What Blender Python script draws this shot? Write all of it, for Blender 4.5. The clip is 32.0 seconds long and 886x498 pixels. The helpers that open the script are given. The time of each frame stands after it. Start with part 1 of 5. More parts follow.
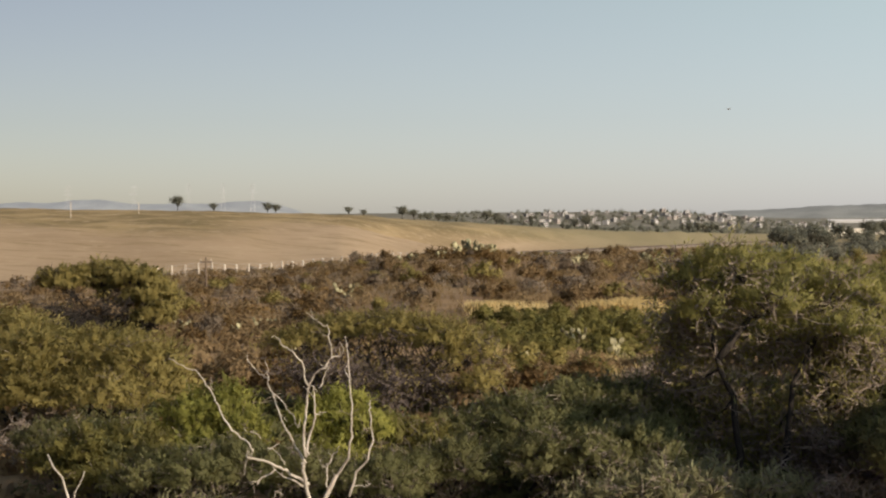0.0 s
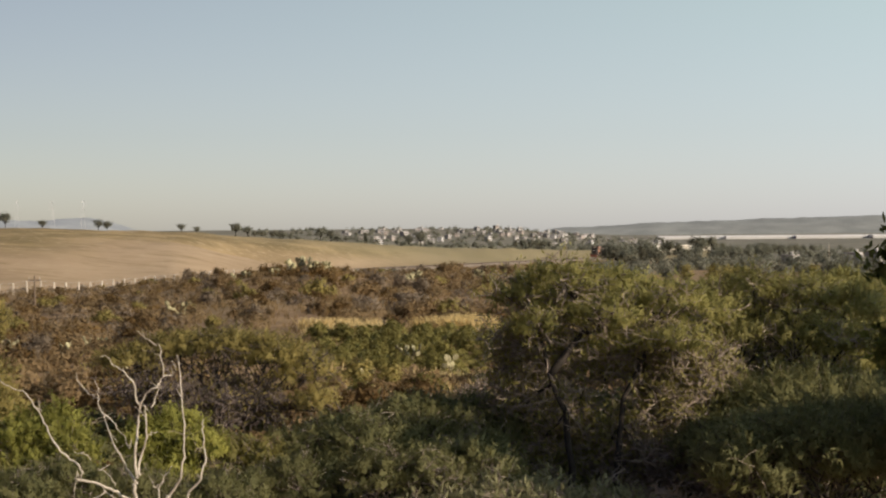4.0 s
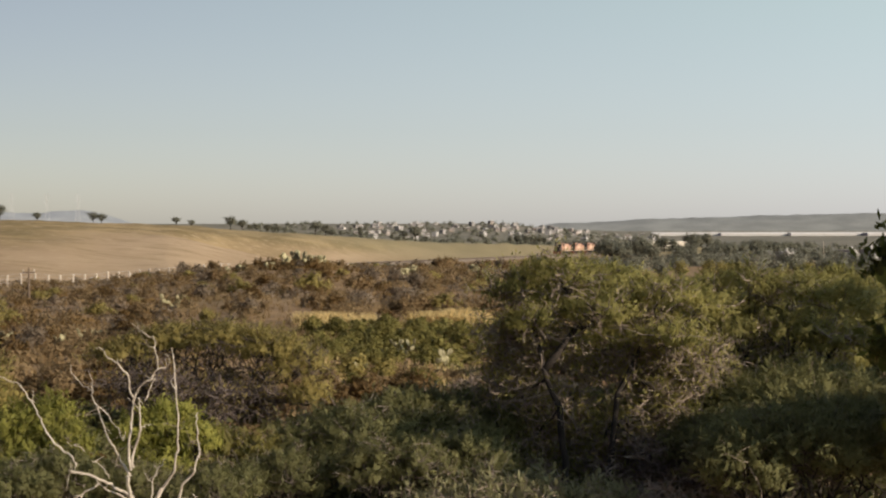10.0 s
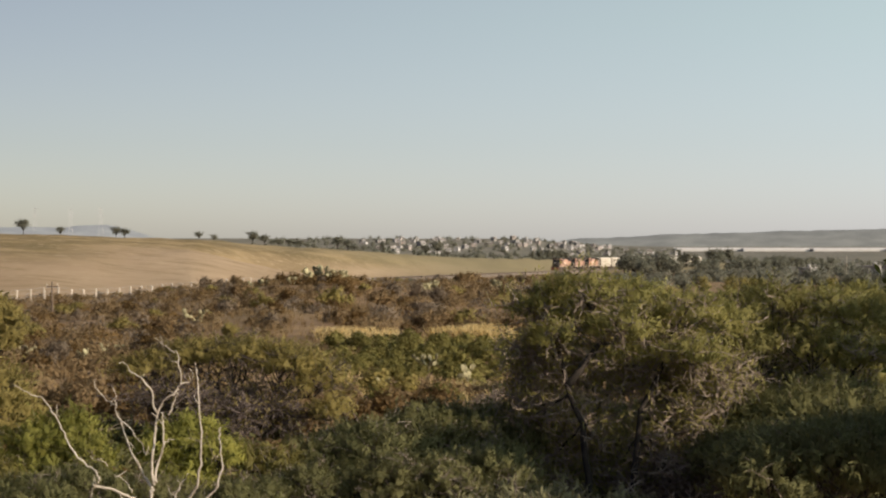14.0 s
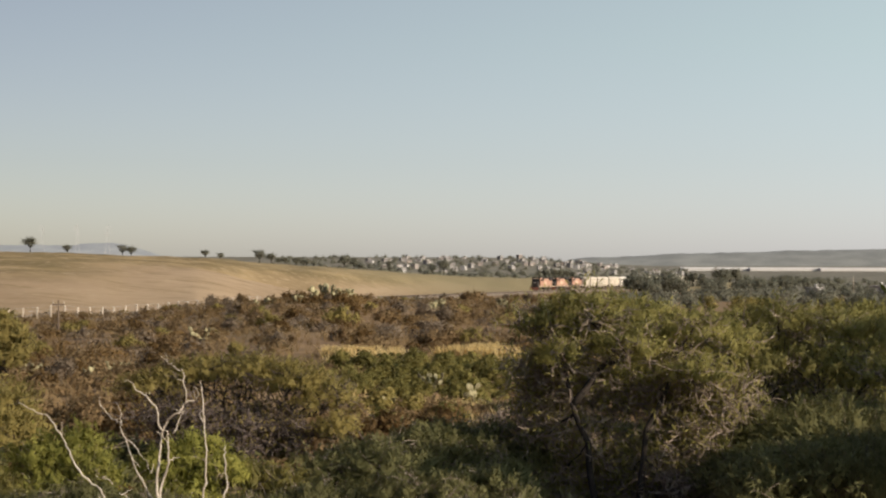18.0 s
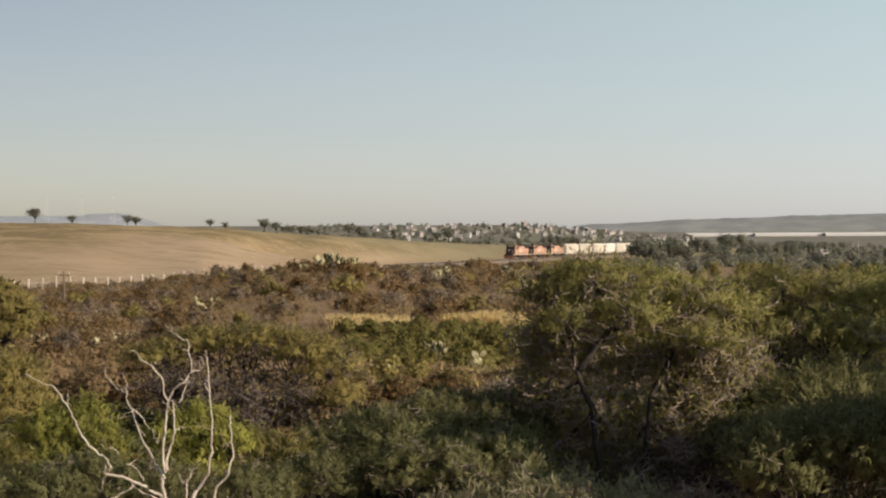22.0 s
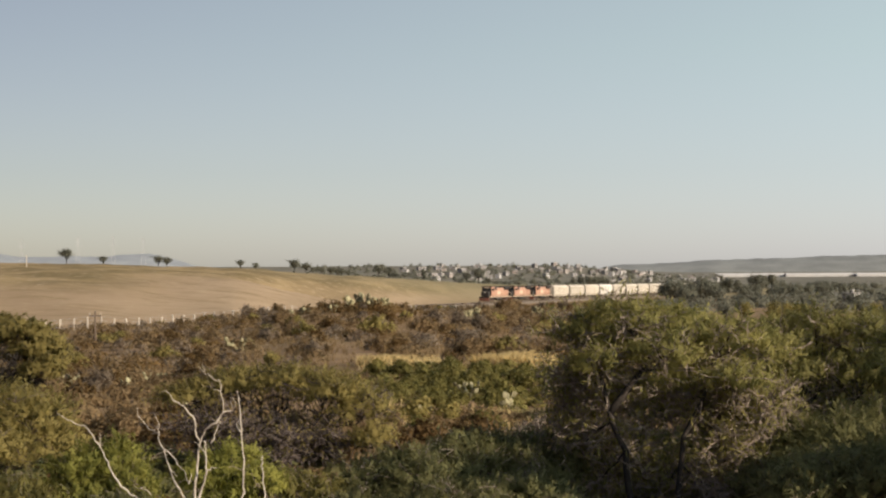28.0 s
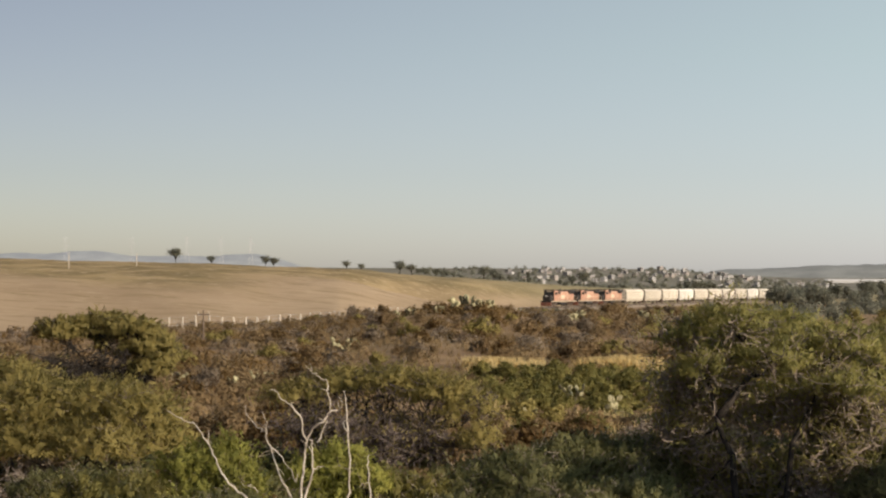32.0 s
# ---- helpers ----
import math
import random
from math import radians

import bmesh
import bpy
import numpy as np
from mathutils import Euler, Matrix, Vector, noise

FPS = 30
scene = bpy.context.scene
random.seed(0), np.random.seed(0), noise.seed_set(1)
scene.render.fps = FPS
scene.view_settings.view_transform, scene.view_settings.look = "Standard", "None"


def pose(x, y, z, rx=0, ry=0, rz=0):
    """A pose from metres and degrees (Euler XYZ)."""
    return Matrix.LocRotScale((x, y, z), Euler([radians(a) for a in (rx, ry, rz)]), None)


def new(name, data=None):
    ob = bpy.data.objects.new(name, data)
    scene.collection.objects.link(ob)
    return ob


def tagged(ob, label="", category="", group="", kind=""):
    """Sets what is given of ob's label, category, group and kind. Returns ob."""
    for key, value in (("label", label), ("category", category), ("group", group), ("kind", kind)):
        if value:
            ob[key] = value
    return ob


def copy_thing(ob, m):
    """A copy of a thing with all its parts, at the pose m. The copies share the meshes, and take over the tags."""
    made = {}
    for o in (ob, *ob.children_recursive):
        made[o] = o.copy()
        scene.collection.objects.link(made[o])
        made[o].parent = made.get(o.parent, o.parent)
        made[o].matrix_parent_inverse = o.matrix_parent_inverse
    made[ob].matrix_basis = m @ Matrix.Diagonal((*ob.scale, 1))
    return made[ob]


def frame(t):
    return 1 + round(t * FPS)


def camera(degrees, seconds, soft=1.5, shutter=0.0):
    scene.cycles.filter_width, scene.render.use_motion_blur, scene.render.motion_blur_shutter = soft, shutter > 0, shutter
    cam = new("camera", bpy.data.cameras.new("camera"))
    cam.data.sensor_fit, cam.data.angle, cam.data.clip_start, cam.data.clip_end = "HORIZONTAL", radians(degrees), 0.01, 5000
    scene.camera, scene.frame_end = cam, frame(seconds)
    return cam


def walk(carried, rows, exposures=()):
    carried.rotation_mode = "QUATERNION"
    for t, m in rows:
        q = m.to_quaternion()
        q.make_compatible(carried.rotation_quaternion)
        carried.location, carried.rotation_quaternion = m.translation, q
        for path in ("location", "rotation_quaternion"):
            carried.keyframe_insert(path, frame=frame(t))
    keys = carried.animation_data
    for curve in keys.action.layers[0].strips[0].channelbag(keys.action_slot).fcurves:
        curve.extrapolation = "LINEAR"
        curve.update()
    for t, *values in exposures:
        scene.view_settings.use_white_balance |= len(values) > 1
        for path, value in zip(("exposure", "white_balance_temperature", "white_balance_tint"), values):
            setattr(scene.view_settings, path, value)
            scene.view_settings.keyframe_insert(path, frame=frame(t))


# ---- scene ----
SECONDS = 32.0
cam = camera(29.3, SECONDS, soft=2.2)
EYE = 8.0
# seconds, sideways and upward drift of the hand, heading, pitch, lean in degrees
HELD = [
    (0, 0.002, -0.003, -5.581, -1.008, -0.4),
    (0.5, 0.012, -0.003, -4.778, -1.394, -0.55),
    (1, 0.015, 0.005, -4.32, -1.657, -0.488),
    (1.5, 0.04, -0.004, -1.898, -1.527, -0.698),
    (2, 0.046, 0.007, -0.12, -1.358, -0.596),
    (2.5, 0.03, 0.001, -0.187, -1.237, -0.572),
    (3, 0.021, 0.009, -0.228, -0.897, -0.5),
    (3.5, 0.018, 0.004, -0.124, -0.416, -0.467),
    (5.5, 0.014, 0.004, 0.356, -0.802, -0.449),
    (6, 0.013, 0.001, 0.638, -0.75, -0.315),
    (6.5, 0.015, -0, 1.331, -0.339, -0.166),
    (7, 0.014, -0.001, 0.949, -0.51, -0.036),
    (7.5, 0.009, 0.001, 0.544, -0.774, -0.034),
    (8, -0.001, -0.002, 0.471, -0.672, -0.107),
    (8.5, 0.001, -0, 0.144, -0.756, 0.018),
    (9, 0.004, 0.001, 0.345, -0.357, -0.079),
    (9.5, 0.003, 0.003, 0.263, -0.368, 0.117),
    (10, 0.01, -0.008, 0.185, -0.649, -0.091),
    (10.5, 0.004, 0.004, -0.081, -0.721, -0.244),
    (11, 0, -0.008, -0.075, -0.958, -0.104),
    (11.5, -0, 0.003, -0.049, -0.626, -0.013),
    (12, -0.003, -0.002, 0.046, -0.674, 0.044),
    (12.5, -0, -0.002, 0.012, -0.533, -0.074),
    (13, -0.001, -0.007, 0.008, -0.491, 0),
    (13.5, -0.004, -0.005, -0.157, -0.491, -0.136),
    (14, -0.014, -0.001, -0.556, -0.141, 0.005),
    (14.5, -0.008, 0.002, -0.917, -0.292, 0.026),
    (16.5, -0.009, 0.003, -0.752, 0.072, 0.151),
    (17, -0.008, 0.003, -0.808, 0.113, 0.281),
    (17.5, -0.005, -0.004, -0.691, 0.221, 0.185),
    (18, 0.001, -0.002, -0.774, 0.496, 0.148),
    (18.5, -0.005, -0.003, -0.684, 0.514, 0.276),
    (19, -0.011, 0.001, -1.113, 0.633, 0.341),
    (19.5, -0.011, -0.002, -1.008, 0.553, 0.298),
    (20, -0.014, 0.007, -1.126, 0.637, 0.285),
    (20.5, -0.009, -0.002, -1.036, 0.619, 0.375),
    (21, 0.003, -0.006, -1.148, -0.591, -0.047),
    (21.5, 0.003, -0.002, -0.923, -0.81, -0.038),
    (22, 0.022, 0.003, -0.939, -0.594, -0.3),
    (22.5, 0.027, -0.008, -0.45, -1.005, -0.76),
    (23, 0.023, -0.004, -1.613, -1.15, -0.535),
    (23.5, 0.018, -0, -0.564, -1.739, -0.582),
    (24, 0.015, -0, -0.776, -1.842, -0.258),
    (24.5, 0.012, -0.004, -0.899, -1.472, -0.443),
    (25, 0.012, 0.001, -0.842, -1.145, -0.361),
    (25.5, 0.012, 0.012, -1.011, -0.748, -0.293),
    (27.5, -0.011, 0.003, -1.858, 0.343, -0.176),
    (28, -0.015, 0.001, -1.938, 0.782, -0.315),
    (28.5, -0.021, 0, -1.935, 1.072, -0.312),
    (29, -0.024, -0.007, -1.918, 0.995, 0),
    (29.5, -0.026, -0.001, -2.236, 1.051, -0.014),
    (30, -0.026, 0.005, -2.192, 1.356, 0.122),
    (30.5, -0.046, 0.01, -2.615, 1.447, 0.398),
    (31, -0.051, -0.005, -3.979, 1.467, 0.733),
    (31.5, -0.047, 0.007, -4.894, 1.192, 0.667),
    (32, -0.052, -0.007, -5.497, 0.861, 0.265)
]
walk(cam, [(t, pose(x, 0, EYE + z, 90 + p, 0, -h) @ pose(0, 0, 0, 0, 0, r)) for t, x, z, h, p, r in HELD],
     exposures=[(0, 0.2, 7000, 16), (SECONDS, 0.2, 7000, 16)])

# ---- light ----
SUN_AZ, SUN_EL = radians(122), radians(23)
world = bpy.data.worlds.new("sky")
scene.world = world
world.use_nodes = True
wn = world.node_tree.nodes
sky = wn.new("ShaderNodeTexSky")
sky.sky_type = "NISHITA"
sky.sun_disc = False
sky.sun_elevation, sky.sun_rotation = SUN_EL, SUN_AZ
sky.altitude, sky.air_density, sky.dust_density, sky.ozone_density = 1800, 1.0, 2.6, 1.0
wn["Background"].inputs["Strength"].default_value = 0.114
veil = wn.new("ShaderNodeMix")                # thin even haze over the whole sky
veil.data_type = "RGBA"
veil.inputs["Factor"].default_value = 0.40
coords = wn.new("ShaderNodeTexCoord")
axes = wn.new("ShaderNodeSeparateXYZ")
haze = wn.new("ShaderNodeValToRGB")           # dusty low down, clearer overhead
stops = haze.color_ramp.elements
stops[0].position, stops[0].color = 0.01, (0.558, 0.648, 0.805, 1)
stops[1].position, stops[1].color = 0.13, (0.542, 0.77, 0.72, 1)
above = stops.new(0.4)
above.color = (0.56, 0.75, 0.81, 1)
sunward = wn.new("ShaderNodeMath")            # brighter on the sun's side
sunward.operation = "MULTIPLY_ADD"
sunward.inputs[1].default_value, sunward.inputs[2].default_value = 13.0, 4.4
lit_haze = wn.new("ShaderNodeVectorMath")
lit_haze.operation = "SCALE"
wlink = world.node_tree.links.new
wlink(coords.outputs["Generated"], axes.inputs[0])
wlink(axes.outputs["Z"], haze.inputs["Fac"])
wlink(axes.outputs["X"], sunward.inputs[0])
wlink(haze.outputs["Color"], lit_haze.inputs[0])
wlink(sunward.outputs[0], lit_haze.inputs["Scale"])
wlink(lit_haze.outputs[0], veil.inputs["B"])
greyed = wn.new("ShaderNodeHueSaturation")
greyed.inputs["Saturation"].default_value = 0.72
world.node_tree.links.new(sky.outputs["Color"], greyed.inputs["Color"])
world.node_tree.links.new(greyed.outputs["Color"], veil.inputs["A"])
world.node_tree.links.new(veil.outputs["Result"], wn["Background"].inputs["Color"])
sun_data = bpy.data.lights.new("sun", "SUN")
sun_data.energy, sun_data.angle, sun_data.color = 4.5, radians(0.6), (1.0, 0.87, 0.70)
sun = new("sun", sun_data)
to_sun = Vector((math.sin(SUN_AZ) * math.cos(SUN_EL), math.cos(SUN_AZ) * math.cos(SUN_EL), math.sin(SUN_EL)))
sun.rotation_mode = "QUATERNION"
sun.rotation_quaternion = to_sun.to_track_quat("Z", "Y")
sun.location = to_sun * 200


# ---- materials ----
def mat(name, base, rough=0.85, vary=0.25, scale=3.0, bump=0.3, second=None, fine=0.5, metal=0.0, island=0.0, through_light=0.0, rnd=0.0):
    """Colour with two scales of mottling, relief, and a shift from piece to piece."""
    m = bpy.data.materials.new(name)
    m.use_nodes = True
    nt = m.node_tree
    n, l = nt.nodes, nt.links
    bsdf = n["Principled BSDF"]
    bsdf.inputs["Roughness"].default_value = rough
    bsdf.inputs["Metallic"].default_value = metal
    bsdf.inputs["Specular IOR Level"].default_value = 0.25
    tc = n.new("ShaderNodeTexCoord")
    big, small = n.new("ShaderNodeTexNoise"), n.new("ShaderNodeTexNoise")
    big.inputs["Scale"].default_value, small.inputs["Scale"].default_value = scale * 0.25, scale * 4
    big.inputs["Detail"].default_value, small.inputs["Detail"].default_value = 4, 5
    l.new(tc.outputs["Object"], big.inputs["Vector"])
    l.new(tc.outputs["Object"], small.inputs["Vector"])
    mix = n.new("ShaderNodeMix")
    mix.data_type = "RGBA"
    a = base
    b = second or tuple(min(1, c * (1 + vary * 1.6)) for c in base)
    mix.inputs["A"].default_value, mix.inputs["B"].default_value = (*a, 1), (*b, 1)
    ramp = n.new("ShaderNodeMapRange")
    ramp.inputs["From Min"].default_value, ramp.inputs["From Max"].default_value = 0.35, 0.65
    l.new(big.outputs["Fac"], ramp.inputs["Value"])
    l.new(ramp.outputs["Result"], mix.inputs["Factor"])
    hsv = n.new("ShaderNodeHueSaturation")
    l.new(mix.outputs["Result"], hsv.inputs["Color"])
    val = n.new("ShaderNodeMapRange")
    val.inputs["To Min"].default_value, val.inputs["To Max"].default_value = 1 - vary * fine * 2, 1 + vary * fine * 2
    l.new(small.outputs["Fac"], val.inputs["Value"])
    last = val.outputs["Result"]
    for amount, node, out in ((island, "ShaderNodeNewGeometry", "Random Per Island"), (rnd, "ShaderNodeObjectInfo", "Random")):
        if amount:
            src, rng, mul = n.new(node), n.new("ShaderNodeMapRange"), n.new("ShaderNodeMath")
            rng.inputs["To Min"].default_value, rng.inputs["To Max"].default_value = 1 - amount, 1 + amount
            mul.operation = "MULTIPLY"
            l.new(src.outputs[out], rng.inputs["Value"])
            l.new(rng.outputs["Result"], mul.inputs[0])
            l.new(last, mul.inputs[1])
            last = mul.outputs[0]
    l.new(last, hsv.inputs["Value"])
    l.new(hsv.outputs["Color"], bsdf.inputs["Base Color"])
    if bump:
        bp = n.new("ShaderNodeBump")
        bp.inputs["Strength"].default_value, bp.inputs["Distance"].default_value = bump, 0.05
        l.new(small.outputs["Fac"], bp.inputs["Height"])
        l.new(bp.outputs["Normal"], bsdf.inputs["Normal"])
    if through_light:
        tr, ms = n.new("ShaderNodeBsdfTranslucent"), n.new("ShaderNodeMixShader")
        ms.inputs["Fac"].default_value = through_light
        l.new(hsv.outputs["Color"], tr.inputs["Color"])
        l.new(bsdf.outputs["BSDF"], ms.inputs[1])
        l.new(tr.outputs["BSDF"], ms.inputs[2])
        l.new(ms.outputs["Shader"], n["Material Output"].inputs["Surface"])
    return m


def leaf(name, base, second, island=0.15, rnd=0.12):
    return mat(name, base, 0.7, 0.25, 1.2, 0, second, 0.3, island=island, through_light=0.48, rnd=rnd)


LEAF_OLIVE = leaf("olive_leaf", (0.268, 0.228, 0.078), (0.33, 0.278, 0.097))
LEAF_GREEN = leaf("green_leaf", (0.15, 0.152, 0.042), (0.21, 0.195, 0.052))
LEAF_SAGE = leaf("yellow_green_leaf", (0.19, 0.178, 0.055), (0.26, 0.23, 0.075))
LEAF_DEEP = leaf("deep_green_leaf", (0.16, 0.165, 0.07), (0.215, 0.21, 0.09))
LEAF_PALE = leaf("pale_grey_green_leaf", (0.25, 0.25, 0.13), (0.33, 0.32, 0.18))
LEAF_DUSK = leaf("dull_green_leaf", (0.25, 0.238, 0.082), (0.31, 0.29, 0.102))
LEAF_FRESH = leaf("fresh_green_leaf", (0.14, 0.175, 0.042), (0.23, 0.25, 0.06))
LEAF_LIME = leaf("yellow_lime_leaf", (0.24, 0.25, 0.06), (0.325, 0.315, 0.08))
LEAF_BROWN = leaf("dry_brown_leaf", (0.23, 0.16, 0.082), (0.295, 0.215, 0.115))
LEAF_GREY = leaf("grey_twiggy_leaf", (0.20, 0.16, 0.115), (0.27, 0.215, 0.155))
LEAF_RUST = leaf("rusty_leaf", (0.15, 0.095, 0.04), (0.215, 0.14, 0.055))
# far foliage lightened and greyed, haze put into the leaf colour
LEAF_FAR = leaf("hazed_far_leaf", (0.19, 0.195, 0.145), (0.24, 0.24, 0.185))
GRASS_DRY = leaf("dry_grass", (0.64, 0.50, 0.23), (0.76, 0.62, 0.33))
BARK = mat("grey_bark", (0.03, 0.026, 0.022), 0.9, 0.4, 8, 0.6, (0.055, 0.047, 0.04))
# purple-grey twigs coloured darker, with the shade under the crown put in
BARK_DIM = mat("shaded_purple_grey_twig_bark", (0.10, 0.082, 0.074), 0.9, 0.3, 8, 0.4, (0.17, 0.14, 0.13))
BARK_PALE = mat("pale_twig_bark", (0.28, 0.225, 0.165), 0.9, 0.3, 8, 0.4, (0.39, 0.32, 0.24))
BARK_TWIG = mat("grey_brown_twig_bark", (0.22, 0.18, 0.15), 0.9, 0.3, 8, 0.4, (0.34, 0.285, 0.24))
BARK_MID = mat("brown_twig_bark", (0.17, 0.14, 0.105), 0.9, 0.3, 8, 0.4, (0.25, 0.21, 0.165))
DEADWOOD = mat("bleached_dead_wood", (0.38, 0.34, 0.28), 0.8, 0.35, 9, 0.6, (0.58, 0.53, 0.45))
PAD = mat("cactus_pad", (0.26, 0.245, 0.14), 0.75, 0.3, 6, 0.3, (0.40, 0.37, 0.23), rnd=0.35)
CONCRETE = mat("whitewashed_concrete", (0.48, 0.43, 0.36), 0.85, 0.2, 6, 0.3, rnd=0.15)
POLEWOOD = mat("weathered_pole_wood", (0.13, 0.10, 0.075), 0.9, 0.3, 6, 0.5)
STEEL = mat("galvanised_steel", (0.45, 0.46, 0.47), 0.5, 0.15, 6, 0.1, metal=0.7)
# both house plasters greyed, haze over the town put into the colour
PLASTER = mat("hazed_plaster", (0.34, 0.335, 0.325), 0.9, 0.2, 0.6, 0.1, (0.42, 0.41, 0.40), rnd=0.35)
PLASTER_WARM = mat("hazed_ochre_plaster", (0.27, 0.245, 0.225), 0.9, 0.2, 0.6, 0.1, rnd=0.3)
ROOFING = mat("concrete_roof", (0.33, 0.32, 0.31), 0.9, 0.25, 1.0, 0.2, rnd=0.2)
WHITE_FILM = mat("white_greenhouse_film", (0.52, 0.52, 0.51), 0.5, 0.08, 0.3, 0)
# steel paled towards the sky, its haze put into the colour
HAZY_STEEL = mat("hazed_grey_steel", (0.5, 0.51, 0.52), 0.8, 0.1, 1, 0)
GLASS_DARK = mat("dark_window_glass", (0.03, 0.035, 0.04), 0.12, 0.1, 2, 0)
WOODDOOR = mat("painted_metal_door", (0.16, 0.10, 0.07), 0.6, 0.2, 3, 0.1, rnd=0.3)


# ---- meshes ----
def link_mesh(name, verts, faces, material, parent=None, label="", smooth=False):
    me = bpy.data.meshes.new(name)
    me.from_pydata([tuple(v) for v in verts], [], [tuple(f) for f in faces])
    me.materials.append(material)
    if smooth:
        me.polygons.foreach_set("use_smooth", [True] * len(me.polygons))
    ob = new(name, me)
    ob.parent = parent
    return tagged(ob, label)


def quads(name, corners, material, parent=None, label="", rounded=None):
    """One mesh of loose four-cornered leaves; corners: n x 4 x 3; rounded: the way each leaf of a soft clump turns to the light."""
    corners = np.asarray(corners, dtype=np.float32)
    n = len(corners)
    if rounded is not None:
        rounded = rounded / (np.linalg.norm(rounded, axis=1)[:, None] + 1e-9)
        flat_way = np.cross(corners[:, 1] - corners[:, 3], corners[:, 2] - corners[:, 0])
        back = np.einsum("ij,ij->i", flat_way, rounded) < 0
        corners[back] = corners[back][:, ::-1]
    me = bpy.data.meshes.new(name)
    me.vertices.add(4 * n)
    me.vertices.foreach_set("co", corners.ravel())
    me.loops.add(4 * n)
    me.loops.foreach_set("vertex_index", np.arange(4 * n, dtype=np.int32))
    me.polygons.add(n)
    me.polygons.foreach_set("loop_start", np.arange(0, 4 * n, 4, dtype=np.int32))
    me.update(calc_edges=True)
    if rounded is not None:
        me.normals_split_custom_set(np.repeat(rounded, 4, 0))
    me.materials.append(material)
    ob = new(name, me)
    ob.parent = parent
    return tagged(ob, label)


def part(name, bm, material, parent, label=""):
    me = bpy.data.meshes.new(name)
    bm.to_mesh(me)
    bm.free()
    me.materials.append(material)
    ob = new(name, me)
    ob.parent = parent
    return tagged(ob, label)


def box(bm, x0, x1, y0, y1, z0, z1, bevel=0.0):
    r = bmesh.ops.create_cube(bm, size=1.0, matrix=Matrix.LocRotScale(((x0 + x1) / 2, (y0 + y1) / 2, (z0 + z1) / 2), None, (x1 - x0, y1 - y0, z1 - z0)))
    if bevel:
        es = {e for v in r["verts"] for e in v.link_edges}
        bmesh.ops.bevel(bm, geom=list(es), offset=bevel, segments=1, affect="EDGES")


def boxed(*dims, bevel=0.0):
    bm = bmesh.new()
    box(bm, *dims, bevel=bevel)
    return bm


def rod(bm, a, b, r, sides=8, r2=None):
    a, b = Vector(a), Vector(b)
    q = (b - a).to_track_quat("Z", "Y")
    bmesh.ops.create_cone(bm, cap_ends=True, segments=sides, radius1=r, radius2=r if r2 is None else r2, depth=(b - a).length,
                          matrix=Matrix.LocRotScale((a + b) / 2, q, None))


def tubes(paths, sides=5):
    """Tapered tubes: each path is (points n x 3, radii n). Returns vertices and faces."""
    verts, faces = [], []
    ring = [(math.cos(2 * math.pi * k / sides), math.sin(2 * math.pi * k / sides)) for k in range(sides)]
    for pts, rad in paths:
        start = len(verts)
        for i, p in enumerate(pts):
            d = pts[min(i + 1, len(pts) - 1)] - pts[max(i - 1, 0)]
            d = d / (np.linalg.norm(d) + 1e-9)
            u = np.cross(d, (0.31, 0.9, 0.21))
            u = u / (np.linalg.norm(u) + 1e-9)
            v = np.cross(d, u)
            for c, s in ring:
                verts.append(p + rad[i] * (c * u + s * v))
        for i in range(len(pts) - 1):
            for k in range(sides):
                a, b = start + i * sides + k, start + i * sides + (k + 1) % sides
                faces.append((a, b, b + sides, a + sides))
        faces.append(tuple(range(start + (len(pts) - 1) * sides, start + len(pts) * sides)))
        faces.append(tuple(range(start + sides - 1, start - 1, -1)))
    return verts, faces


def bend(rng, a, b, lift, wobble, n=6):
    """A curved, slightly crooked way from a to b."""
    a, b = np.asarray(a, float), np.asarray(b, float)
    mid = (a + b) / 2 + np.array([0, 0, lift]) + rng.normal(0, wobble, 3)
    s = np.linspace(0, 1, n)[:, None]
    p = (1 - s) ** 2 * a + 2 * s * (1 - s) * mid + s ** 2 * b
    p[1:-1] += rng.normal(0, wobble * 0.35, (n - 2, 3))
    return p


def sprays(rng, centres, sigma, length, width, out=None, loose=0.75):
    """Small pointed leaf sprays scattered round the centres; out: the way each one faces, more or less."""
    n = len(centres)
    c = centres + rng.normal(0, 1, (n, 3)) * sigma
    face = rng.normal(0, 1, (n, 3))
    if out is not None:
        face = out / (np.linalg.norm(out, axis=1)[:, None] + 1e-6) + loose * face / np.sqrt(3)
    face /= np.linalg.norm(face, axis=1)[:, None] + 1e-9
    d = np.cross(face, rng.normal(0, 1, (n, 3)))
    d /= np.linalg.norm(d, axis=1)[:, None] + 1e-9
    s = np.cross(face, d)
    L = (length * rng.uniform(0.6, 1.4, n))[:, None]
    W = (width * rng.uniform(0.6, 1.4, n))[:, None]
    return np.stack([c - d * L / 2, c + s * W / 2 - d * L * 0.05, c + d * L / 2, c - s * W / 2 - d * L * 0.05], 1)


